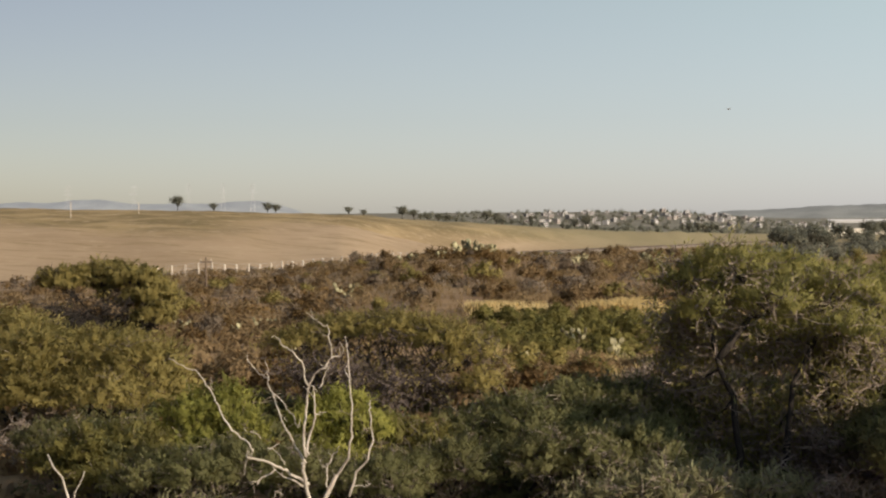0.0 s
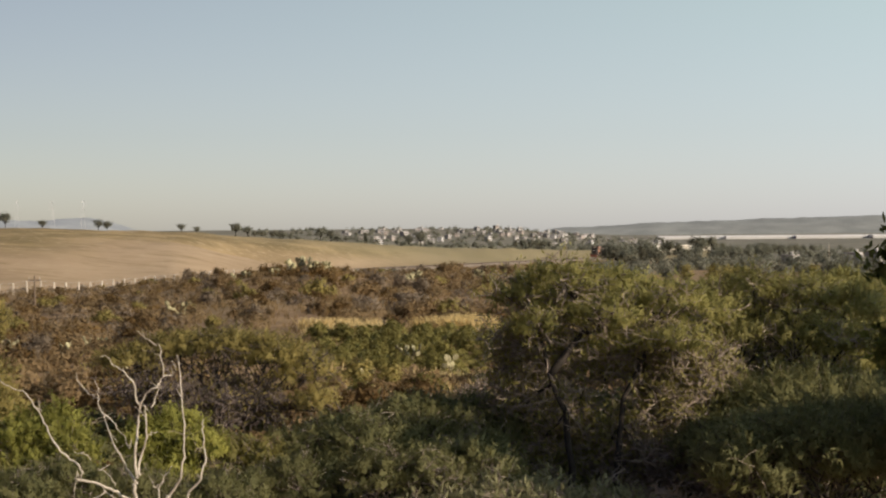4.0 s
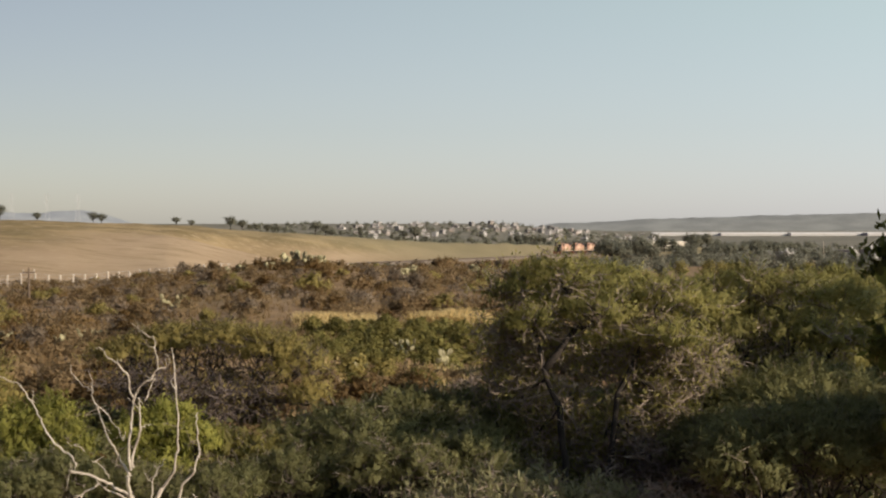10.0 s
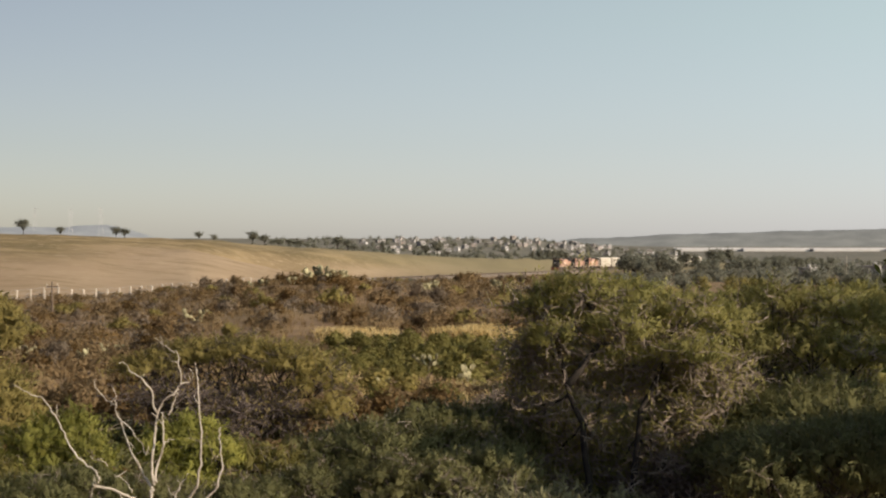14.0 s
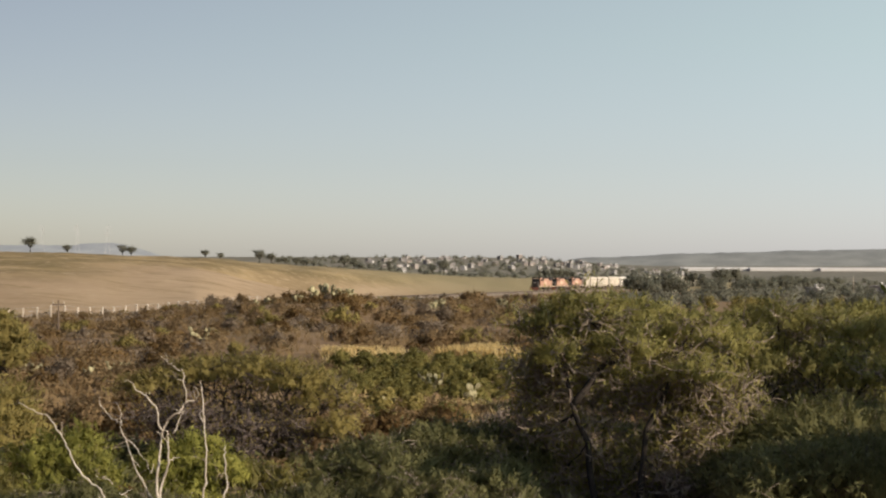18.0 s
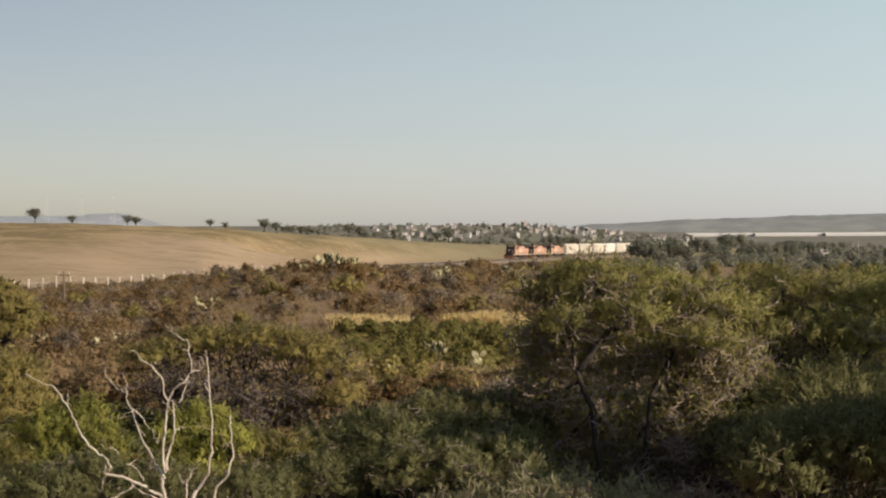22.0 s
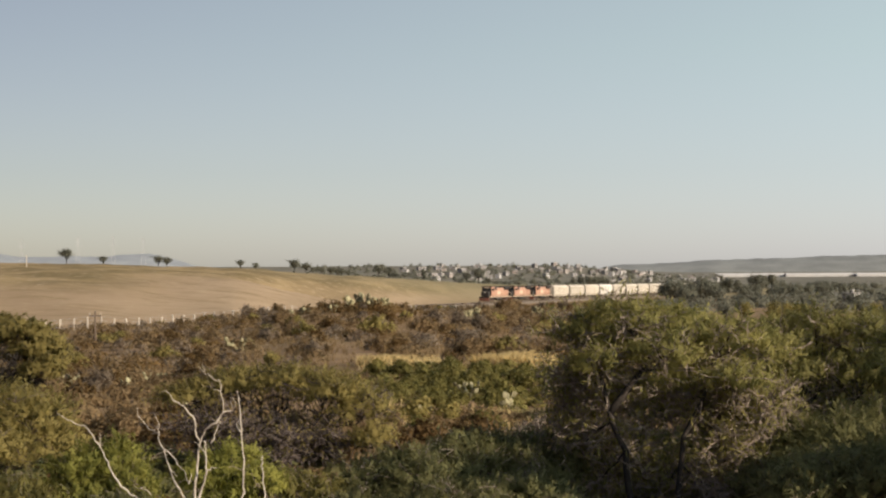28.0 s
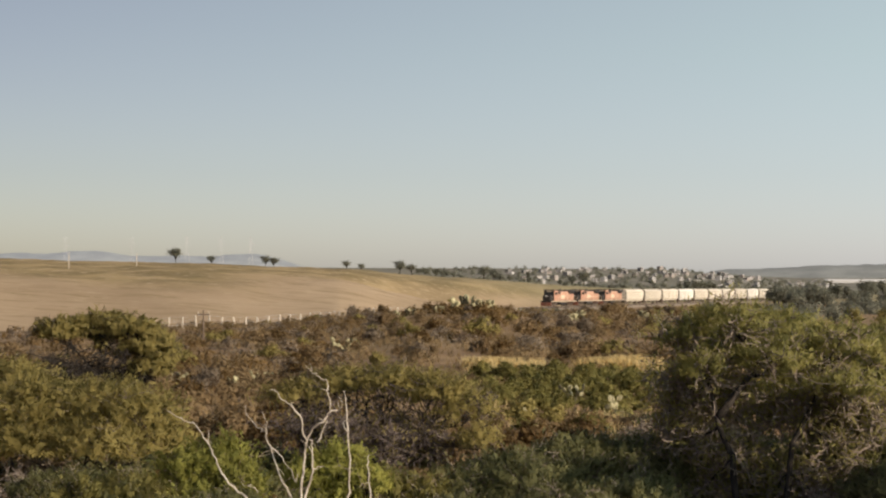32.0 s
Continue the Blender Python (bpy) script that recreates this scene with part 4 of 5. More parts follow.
first_then_copies(OLIVE, [(195, 55, 1.1, 1.0), (150, 60, 1.15, 3.0), (232, 64, 1.15, 4.4), (252, 47, 1.05, 5.2), (118, 74, 1.1, 0.9), (172, 47, 0.95, 2.2), (215, 46, 1.0, 0.3), (285, 58, 1.1, 1.6), (90, 90, 1.0, 2.5), (180, 78, 1.15, 0.2), (260, 82, 1.1, 3.9)])
# second copy, out of view, and third, hidden, are added to throw shade
first_then_copies(FRESH, [(335, 30.5, 1.28, 0.0), (430, 36.5, 1.35, 2.0), (318, 47, 0.88, 4.0)])
first_then_copies(DUSKY, [(-55, 37, 1.0, 0.0), (-10, 38.5, 1.05, 1.5), (30, 39, 1.0, 3.0), (-22, 34.5, 0.85, 4.0), (18, 35, 0.85, 2.2), (45, 42, 0.9, 2.9), (-85, 35, 0.75, 1.9), (-262, 32.5, 0.75, 0.5), (-225, 33.5, 0.75, 2.5), (-130, 33, 0.7, 2.0),
                          (-300, 35, 0.8, 0.4), (-190, 33.6, 0.7, 5.4), (-330, 38, 0.7, 1.4)])
first_then_copies(TWIGGY, [(128, 36.5, 0.9, 0.0), (150, 36.5, 1.05, 2.0), (102, 40, 0.9, 1.0), (-150, 48.6, 0.8, 3.0), (165, 36, 1.0, 1.3), (138, 33.5, 0.7, 0.7), (-125, 48.9, 0.85, 2.2), (-175, 49.2, 0.7, 4.2), (-342, 45, 0.6, 5.2), (-356, 49, 0.55, 1.0), (-70, 43, 0.6, 1.0), (0, 47, 0.6, 1.0), (20, 52, 0.55, 2.0), (-352, 40, 0.6, 0.8)])
PALE = mesquite("sage_bush", 23, dome(23, 2.4, 1.7, 0.5, 6), "pale grey-green bush with loose streaky leaves", LEAF_PALE, "bush", trunk_r=0.03, twig_bark=BARK_TWIG, under=150, under_r=0.013, droop=-0.4, density=9, per_plume=8, length=0.26, width=0.05)
first_then_copies(PALE, [(20, 33, 0.85, 0.0), (48, 33.4, 0.95, 2.0), (-4, 33.2, 0.75, 4.0), (74, 33.8, 0.8, 1.0), (-255, 31.6, 0.65, 5.0), (100, 34.5, 0.8, 3.0)])
# second to fourth copies are added behind the twigs to darken a hollow
first_then_copies(SHADE, [(205, 32, 1.0, 0.0), (-318, 62.6, 0.52, 1.2), (-303, 63, 0.5, 2.9), (-290, 63, 0.45, 4.4), (240, 33.5, 1.0, 2.0), (178, 36, 0.9, 4.0), (140, 42, 0.9, 3.0), (88, 43, 0.75, 5.0), (185, 42, 1.05, 0.6), (228, 38.5, 1.1, 1.6), (204, 38, 1.1, 5.5), (262, 35, 1.05, 2.7)])


# ---- bare dead tree ----
def dead_tree():
    t = tagged(new("dead_tree"), "bleached bare dead tree with crooked forked branches", "tree")
    rng = np.random.default_rng(5)

    def branch(r, *way, end=0.35, kind="branch"):
        """One crooked branch through the given places: sideways and up in centimetres."""
        way = [np.array((a, 0.0, b)) / 100 for a, b in way]
        depth = 0.0
        for k, w in enumerate(way):
            w[1] = depth
            depth += rng.normal(0, 0.11)
        pts = np.concatenate([bend(rng, a, b, 0, 0.032, 5)[:-1] for a, b in zip(way, way[1:])] + [np.array(way[-1:])])
        v, f = tubes([(pts, 0.68 * np.linspace(r, r * end, len(pts)))], 6)
        link_mesh(kind, v, f, DEADWOOD, t, smooth=True)
        if kind == "branch":
            for q in range(2):
                o = pts[rng.integers(len(pts) // 2, len(pts))]
                e = o + np.array([rng.normal(0, 0.1), rng.normal(0, 0.12), rng.normal(0.05, 0.09)])
                v, f = tubes([(bend(rng, o, e, 0.02, 0.02, 4), np.linspace(0.009, 0.004, 4))], 4)
                link_mesh("twig", v, f, DEADWOOD, t)

    branch(0.075, (8, -120), (2, -60), (-5, 0), (-14, 45), (-19, 70), end=0.7, kind="trunk")
    branch(0.065, (16, -110), (22, -40), (20, 0), (44, 48), end=0.75, kind="trunk")
    branch(0.060, (40, -100), (58, -30), (64, 5), end=0.8, kind="trunk")
    branch(0.044, (-17, 67), (-40, 92), (-54, 127), (-67, 157), (-79, 196), (-85, 221))
    branch(0.026, (-85, 221), (-99, 229), (-119, 241), (-131, 254))
    branch(0.018, (-85, 221), (-84, 241), (-89, 251))
    branch(0.018, (-79, 196), (-55, 177), (-37, 157), (-27, 134))
    branch(0.042, (-16, 77), (-21, 117), (-17, 177), (-11, 211), (-2, 231), (20, 243), (32, 261), (31, 291), (22, 323))
    branch(0.020, (22, 320), (10, 335), (-2, 341))
    branch(0.042, (-12, 82), (-10, 122), (2, 152), (0, 196), (-5, 211))
    branch(0.016, (2, 152), (12, 159), (20, 158), kind="twig")
    branch(0.030, (-11, 211), (-17, 251), (-35, 276), (-55, 288), (-64, 301))
    branch(0.022, (32, 261), (50, 265), (55, 281))
    branch(0.026, (10, 206), (20, 231), (28, 246))
    branch(0.046, (-12, 25), (-30, 38), (-50, 53), (-64, 64), (-89, 77), (-117, 86), end=0.75)
    branch(0.034, (-117, 86), (-127, 102), (-159, 125), (-186, 162), (-198, 182), (-211, 209), (-228, 234), (-250, 240), (-283, 259))
    branch(0.036, (-22, 23), (-50, 40), (-74, 55))
    branch(0.026, (-74, 55), (-99, 40), (-107, 25), end=0.8)
    branch(0.020, (-57, 63), (-64, 82), (-87, 98))
    branch(0.016, (-101, 112), (-114, 124), (-127, 127))
    branch(0.014, (-119, 85), (-131, 68), (-136, 38))
    branch(0.046, (20, 0), (44, 48), (64, 77), (72, 117), (73, 177), (67, 226), (56, 241))
    branch(0.026, (67, 226), (64, 271), (58, 301))
    branch(0.040, (64, 5), (79, 53), (102, 77), (109, 112), (104, 157), (103, 182))
    branch(0.026, (25, 18), (22, 58), (30, 77), (45, 97))
    branch(0.016, (32, 72), (15, 58), (6, 75))
    branch(0.018, (72, 25), (94, 23), (104, 30))
    branch(0.018, (-60, 5), (-74, 14), (-79, -10))
    foot = Vector((-5.45, 31.0, 2.82))
    t.matrix_basis = Matrix.Translation(foot)


dead_tree()


def fallen_branch(b, d, seed, label):
    """A second bleached bough leaning out of the undergrowth."""
    rng = np.random.default_rng(seed)
    t = tagged(new("dead_branch"), label, "branch")
    for a, e, r in (((0.35, 0, -0.5), (-0.25, 0.1, 0.75), 0.05), ((-0.25, 0.1, 0.75), (-0.62, 0.2, 1.5), 0.036), ((0.1, 0, 0.1), (0.55, 0, 0.6), 0.03), ((-0.3, 0.1, 0.85), (-0.1, 0.1, 1.3), 0.018)):
        v, f = tubes([(bend(rng, a, e, 0, 0.05, 6), 0.55 * np.linspace(r, r * 0.6, 6))], 6)
        link_mesh("bough", v, f, DEADWOOD, t, smooth=True)
    t.matrix_basis = Matrix.LocRotScale(spot(b, d), None, (1.4, 1.4, 1.4))


fallen_branch(-314, 29.5, 4, "bleached crooked dead bough among dry undergrowth")


# ---- prickly pears ----
def pad_mesh():
    bm = bmesh.new()
    bmesh.ops.create_uvsphere(bm, u_segments=8, v_segments=6, radius=0.5, matrix=Matrix.LocRotScale((0, 0, 0.5), None, (0.78, 0.16, 1)))
    me = bpy.data.meshes.new("pad")
    bm.to_mesh(me)
    bm.free()
    me.polygons.foreach_set("use_smooth", [True] * len(me.polygons))
    me.materials.append(PAD)
    return me


PAD_MESH = pad_mesh()


def prickly_pear(seed, height, pads, size=0.3):
    rng = np.random.default_rng(seed)
    c = tagged(new("prickly_pear"), "grey-green prickly pear cactus with sunlit flat pads", "cactus")
    slots = [(Vector((rng.normal(0, 0.15), rng.normal(0, 0.15), -0.05)), rng.uniform(-0.3, 0.3), 0) for _ in range(3)]
    for k in range(pads):
        i = rng.integers(0, min(len(slots), 8)) if k > 3 else k % len(slots)
        base, lean, level = slots.pop(i)
        s = size * rng.uniform(0.75, 1.2) * (1.15 if level == 0 else 1)
        ob = new("pad", PAD_MESH)
        ob.parent = c
        turn = Euler((rng.uniform(-0.5, 0.5), lean + rng.uniform(-0.3, 0.3), rng.uniform(0, 3.1)))
        m = Matrix.LocRotScale(base, turn, (s, s, s))
        ob.matrix_basis = m
        tip = m @ Vector((0, 0, 0.92))
        if tip.z < height:
            for side in (-1, 1):
                slots.append((m @ Vector((0.25 * side, 0, 0.85)), lean + side * rng.uniform(0.2, 0.7), level + 1))
        if not slots:
            slots.append((Vector((rng.normal(0, 0.3), rng.normal(0, 0.3), -0.05)), rng.uniform(-0.3, 0.3), 0))
    return c


PEARS = [prickly_pear(40 + k, h, n, s) for k, (h, n, s) in enumerate(((3.0, 110, 0.21), (0.9, 22, 0.28), (1.2, 28, 0.3)))]
first_then_copies(PEARS[0], [(-358, 48, 0.42, 0.0), (-347, 53, 0.4, 2.0), (-116, 30.0, 1.05, 1.0), (-371, 50, 0.45, 4.0), (-290, 29, 1.15, 0.6), (-279, 29.3, 1.05, 3.1), (-127, 30.2, 1.0, 2.0), (-105, 30.2, 0.95, 5.0), (-299, 29.2, 0.95, 2.0)])
first_then_copies(PEARS[1], [(-50, 62, 0.9, 0.0), (-205, 80, 0.8, 1.0), (-222, 72, 0.75, 3.0), (-192, 62, 0.7, 1.5), (-258, 75, 0.8, 0.5), (-280, 50, 0.8, 2.4),
                             (-20, 70, 0.9, 3.3), (5, 66, 1.0, 2.2), (-155, 100, 1.1, 1.2), (-127, 33, 0.9, 0.4)])
first_then_copies(PEARS[2], [(-90, 149, 1.6, 0.0), (-80, 151, 1.8, 1.0), (-70, 148, 1.5, 2.0), (-76, 146, 1.4, 3.0), (-16, 150, 1.1, 4.0), (-20, 149, 0.9, 5.0), (22, 160, 1.0, 1.0), (-98, 146, 0.9, 2.0),
                             (-115, 152, 1.0, 1.1), (-124, 150, 0.9, 0.1), (30, 165, 0.9, 0.6), (-66, 152, 1.1, 0.2)])

# ---- scrub on the rise ----
SHRUBS = [
    tree("shrub", 21, 1.3, 2.0, LEAF_BROWN, BARK_PALE, "low dry brown shrub on the scrub slope", "shrub", limbs=6, subs=4, twigs=4, per_twig=7, length=0.25, width=0.105, stems=3, trunk_r=0.03, low=0.1, fork=0.2, keep_twigs=False, merged=True, sigma=0.12),
    tree("shrub", 22, 1.2, 1.9, LEAF_GREY, BARK_PALE, "low grey twiggy shrub on the scrub slope", "shrub", limbs=6, subs=4, twigs=4, per_twig=7, length=0.24, width=0.09, stems=3, trunk_r=0.03, low=0.1, fork=0.2, keep_twigs=False, merged=True, sigma=0.12),
    tree("shrub", 23, 1.6, 2.3, LEAF_OLIVE, BARK, "rounded olive shrub on the scrub slope", "shrub", limbs=6, subs=4, twigs=4, per_twig=8, length=0.25, width=0.105, stems=3, trunk_r=0.03, low=0.1, fork=0.2, keep_twigs=False, merged=True, sigma=0.12),
    tree("shrub", 24, 1.4, 2.2, LEAF_RUST, BARK, "dark rusty shrub on the scrub slope", "shrub", limbs=6, subs=4, twigs=4, per_twig=8, length=0.25, width=0.105, stems=3, trunk_r=0.03, low=0.05, fork=0.2, keep_twigs=False, merged=True, sigma=0.12),
    tree("shrub", 25, 1.2, 2.0, LEAF_SAGE, BARK, "low dense green shrub among yellow grass", "shrub", limbs=6, subs=4, twigs=4, per_twig=8, length=0.23, width=0.1, stems=3, trunk_r=0.03, low=0.05, fork=0.2, keep_twigs=False, merged=True, sigma=0.12),
]


def scatter_shrubs():
    rng = random.Random(3)
    places = [[] for _ in SHRUBS]
    for k in range(185):
        d = rng.uniform(86, 205)
        b = rng.uniform(-375, 45)
        if d > 150 and b < -230:
            continue
        kind = rng.choices(range(4), (5, 4, 2.5, 2))[0]
        places[kind].append((b, d, rng.uniform(0.5, 1.15) * (0.8 if d < 110 or b < -150 else 1), rng.uniform(0, 6)))
    for k in range(45):
        places[rng.choice((0, 0, 1, 3))].append((rng.uniform(-375, -160), rng.uniform(50, 86), rng.uniform(0.6, 1.0), rng.uniform(0, 6)))
    for k in range(46):
        places[4].append((rng.uniform(-78, 26), rng.uniform(66, 80), rng.uniform(0.45, 0.8), rng.uniform(0, 6)))
    for k in range(26):
        places[rng.choice((0, 2, 3, 4))].append((rng.uniform(-90, 60), rng.uniform(48, 66), rng.uniform(0.5, 0.8), rng.uniform(0, 6)))
    for s, p in zip(SHRUBS, places):
        first_then_copies(s, p)


scatter_shrubs()


def low_scrub(seed, count, area, size, material, label, points=None):
    """Countless low bushes between the larger ones, in one mesh."""
    rng = np.random.default_rng(seed)
    if points is None:
        b0, b1, d0, d1 = area
        d = np.sqrt(rng.uniform(d0 ** 2, d1 ** 2, count))
        x = rng.uniform(b0, b1, count) / 1000 * d
        keep = field_cover(x, d) < 0.3
        x, d = x[keep], d[keep]
    else:
        x, d = np.array(points, float).T
    z = land(x, d)
    out, turns = [], []
    for px, py, pz in zip(x, d, z):
        r = size * rng.uniform(0.4, 1.15)
        n = int(85 * (0.5 + r / size))
        u = rng.normal(0, 1, (n, 3))
        u /= np.linalg.norm(u, axis=1)[:, None]
        u[:, 2] = np.abs(u[:, 2])
        lump = 1 + 0.3 * np.sin(u[:, 0] * 5 + px) * np.sin(u[:, 1] * 5 + py)
        c = u * (rng.uniform(0.78, 1.0, n) * lump)[:, None] * np.array([r, r, r * rng.uniform(0.6, 0.95)])
        out.append(sprays(rng, c + np.array([px, py, pz]), 0.05, 0.27, 0.12, u))
        turns.append(u + rng.normal(0, 0.25, u.shape))
    return tagged(quads("low_scrub", np.concatenate(out), material, rounded=np.concatenate(turns)), label, "scrub", kind="stuff")


low_scrub(61, 430, (-380, 55, 84, 205), 0.92, LEAF_BROWN, "low dry brown scrub covering the rise")
low_scrub(62, 360, (-380, 55, 84, 205), 0.9, LEAF_GREY, "low grey leafless scrub covering the rise")
low_scrub(63, 230, (-380, 55, 88, 205), 0.95, LEAF_RUST, "low dark rusty scrub covering the rise")
low_scrub(64, 290, (-390, -140, 50, 88), 0.85, LEAF_BROWN, "low reddish brown scrub below the rise")
low_scrub(65, 110, (-90, 70, 44, 64), 0.55, LEAF_BROWN, "low reddish brown scrub in the hollow")
low_scrub(66, 110, (-80, 30, 66, 81), 0.55, LEAF_SAGE, "low green scrub bordering yellow grass")
low_scrub(68, 260, (-125, 75, 205, 300), 1.0, LEAF_BROWN, "low dry brown scrub sloping to the railway")
low_scrub(69, 260, (-110, 70, 320, 436), 1.3, LEAF_GREY, "low grey scrub beside the railway")
low_scrub(70, 120, (-110, 70, 320, 436), 1.3, LEAF_OLIVE, "low olive scrub beside the railway")
low_scrub(71, 150, (40, 300, 36, 66), 0.7, LEAF_DEEP, "low dusky undergrowth beneath the wood")
low_scrub(72, 90, (-170, -50, 38, 60), 0.6, LEAF_BROWN, "low brown scrub between mesquite trees")
low_scrub(73, 34, (-101, -62, 145, 154), 1.0, LEAF_RUST, "dark shrubs crowning a small mound")
low_scrub(77, 210, (-318, 60, 36, 50), 0.85, LEAF_DEEP, "dusky undergrowth filling gaps between mesquite bushes")
low_scrub(79, 60, (-285, -185, 41, 56), 0.75, LEAF_RUST, "low dark rusty scrub between mesquite bushes")
low_scrub(81, 45, (-390, -300, 29, 36), 0.6, LEAF_BROWN, "low brown undergrowth round a dead bough")
low_scrub(80, 60, (-385, -318, 39, 57), 0.62, LEAF_BROWN, "low dry brown scrub on bare ground")
low_scrub(78, 130, (22, 80, 105, 250), 1.1, LEAF_OLIVE, "olive scrub at the edge of the valley wood")
low_scrub(74, 45, (42, 125, 34, 47), 0.7, LEAF_DEEP, "low dusky undergrowth round mesquite trunks")


def hedges_and_trackside():
    rng = random.Random(21)
    line = []
    for k in range(130):
        p = FRONT_END + ALONG * rng.uniform(-70, 275) + Vector((ALONG.y, -ALONG.x, 0)) * rng.uniform(9, 28)
        line.append((p.x, p.y))
    low_scrub(75, 0, None, 0.9, LEAF_BROWN, "dry scrub along the foot of the railway bank", line)


hedges_and_trackside()
low_scrub(67, 90, (-380, 300, 27, 44), 0.5, LEAF_DEEP, "low dusky undergrowth beneath mesquite trees")


def tufts(name, seed, count, area, size, material, label, patchy=-3):
    """Loose blades of dry grass over a stretch of ground."""
    rng = np.random.default_rng(seed)
    b0, b1, d0, d1 = area
    d = np.sqrt(rng.uniform(d0 ** 2, d1 ** 2, count))
    b = rng.uniform(b0, b1, count) / 1000
    x, y = b * d, d
    keep = (field_cover(x, y) < 0.3) & (np.sin(x * 0.9 + 1.1 * np.sin(y)) + np.sin(x * 0.37 + y * 1.3) > patchy)
    x, y = x[keep], y[keep]
    z = land(x, y)
    base = np.repeat(np.stack([x, y, z], 1), 7, 0)
    n = len(base)
    base = base + rng.normal(0, 0.16 * size, (n, 3)) * np.array([1, 1, 0])
    h = size * rng.uniform(0.5, 1.2, n)[:, None]
    leanv = np.concatenate([rng.normal(0, 0.35, (n, 2)), np.ones((n, 1))], 1)
    side = np.concatenate([rng.normal(0, 1, (n, 2)), np.zeros((n, 1))], 1)
    side /= np.linalg.norm(side, axis=1)[:, None]
    w = 0.05 * size
    q = np.stack([base - side * w, base + side * w, base + leanv * h + side * w * 0.3, base + leanv * h - side * w * 0.3], 1)
    return tagged(quads(name, q, material), label, "grass", kind="stuff")


tufts("dry_grass", 1, 1700, (-105, 34, 80, 85), 0.5, GRASS_DRY, "pale yellow dry grass in a ragged strip between shrubs", 0.45)
tufts("dry_grass", 2, 480, (-85, 48, 59, 66), 0.42, GRASS_DRY, "pale yellow dry grass clumps round green shrubs", 0.5)
tufts("dry_grass", 3, 4500, (-350, 60, 86, 210), 0.45, LEAF_BROWN, "brown withered grass between shrubs")
tufts("dry_grass", 4, 1600, (-350, 60, 46, 86), 0.4, LEAF_BROWN, "brown withered grass under bushes")

# ---- wood in the valley ----
FAR_TREE = [
    tree("valley_tree", 31, 5.0, 6.0, LEAF_OLIVE, BARK, "olive mesquite tree in the valley wood", limbs=7, subs=5, twigs=4, per_twig=5, length=0.5, width=0.2, low=0.2, trunk_r=0.12, keep_twigs=False, merged=True, sigma=0.25),
    tree("valley_tree", 32, 4.4, 5.2, LEAF_GREEN, BARK, "green mesquite tree in the valley wood", limbs=7, subs=5, twigs=4, per_twig=5, length=0.5, width=0.2, low=0.2, trunk_r=0.12, keep_twigs=False, merged=True, sigma=0.25),
    tree("valley_tree", 33, 5.2, 6.4, LEAF_FAR, BARK, "grey-green tree in the distance, paled for haze", limbs=7, subs=5, twigs=4, per_twig=6, length=0.58, width=0.22, low=0.15, trunk_r=0.14, keep_twigs=False, merged=True, sigma=0.3),
]


def valley_wood():
    rng = random.Random(8)
    places = [[], [], []]
    for k in range(115):
        d = 62 * (430 / 62) ** rng.random()
        b = rng.uniform(80 if d < 260 else 62, 320)
        most = (EYE - 0.0165 * d - float(land(b * d / 1000, d))) / 5.5
        places[rng.choice((0, 1, 1) if d < 200 else (0, 1, 2, 2))].append((b, d, min(rng.uniform(0.6, 0.95), max(most, 0.4)), rng.uniform(0, 6)))
    for k in range(16):
        places[2].append((rng.uniform(95, 128), rng.uniform(540, 610), rng.uniform(1.3, 1.8), rng.uniform(0, 6)))
    for k in range(46):
        d, b = rng.uniform(230, 470), rng.uniform(42, 106)
        s = (EYE - 0.0152 * d - float(land(b * d / 1000, d))) / 5.5
        places[rng.choice((0, 1, 2))].append((b, d, min(max(s * rng.uniform(0.8, 1.02), 0.3), 1.1), rng.uniform(0, 6)))
    for k in range(46):
        d, b = rng.uniform(240, 425), rng.uniform(-95, 44)
        s = (EYE - 0.0186 * d - float(land(b * d / 1000, d))) / 5.5
        places[rng.choice((0, 0, 2))].append((b, d, min(max(s * rng.uniform(0.75, 1.02), 0.2), 0.8), rng.uniform(0, 6)))
    beside = Vector((ALONG.y, -ALONG.x, 0))
    for k in range(52):
        p = FRONT_END + ALONG * rng.uniform(272, 700) + beside * rng.uniform(12, 50)
        places[2].append((1000 * p.x / p.y, p.y, rng.uniform(1.1, 1.45), rng.uniform(0, 6)))
    for b, d, s in ((-111, 690, 0.62), (-106, 692, 0.7), (-101, 690, 0.72), (-96, 694, 0.7), (-90, 700, 0.6), (-63, 905, 0.85), (-57, 905, 0.8), (-27, 1050, 0.95), (-7, 1050, 0.9),
                    (43, 900, 0.95), (47, 902, 1.1), (52, 900, 1.15), (57, 904, 1.1), (63, 905, 0.9)):
        places[2].append((b, d, s, rng.uniform(0, 6)))
    for f, p in zip(FAR_TREE, places):
        first_then_copies(f, p)
    joined_wood("far_wood", [(rng.uniform(112, 345), rng.uniform(430, 780), rng.uniform(0.75, 1.2), rng.uniform(0, 6)) for k in range(150)],
                "haze-paled grey-green wood filling the valley floor")
    joined_wood("far_wood", [(rng.uniform(-125, 130), rng.uniform(1000, 2400), rng.uniform(0.7, 1.25), rng.uniform(0, 6)) for k in range(520)]
                + [(rng.uniform(120, 340), rng.uniform(850, 1300), rng.uniform(0.8, 1.1), rng.uniform(0, 6)) for k in range(90)],
                "hazy grey-green trees scattered between the far houses")


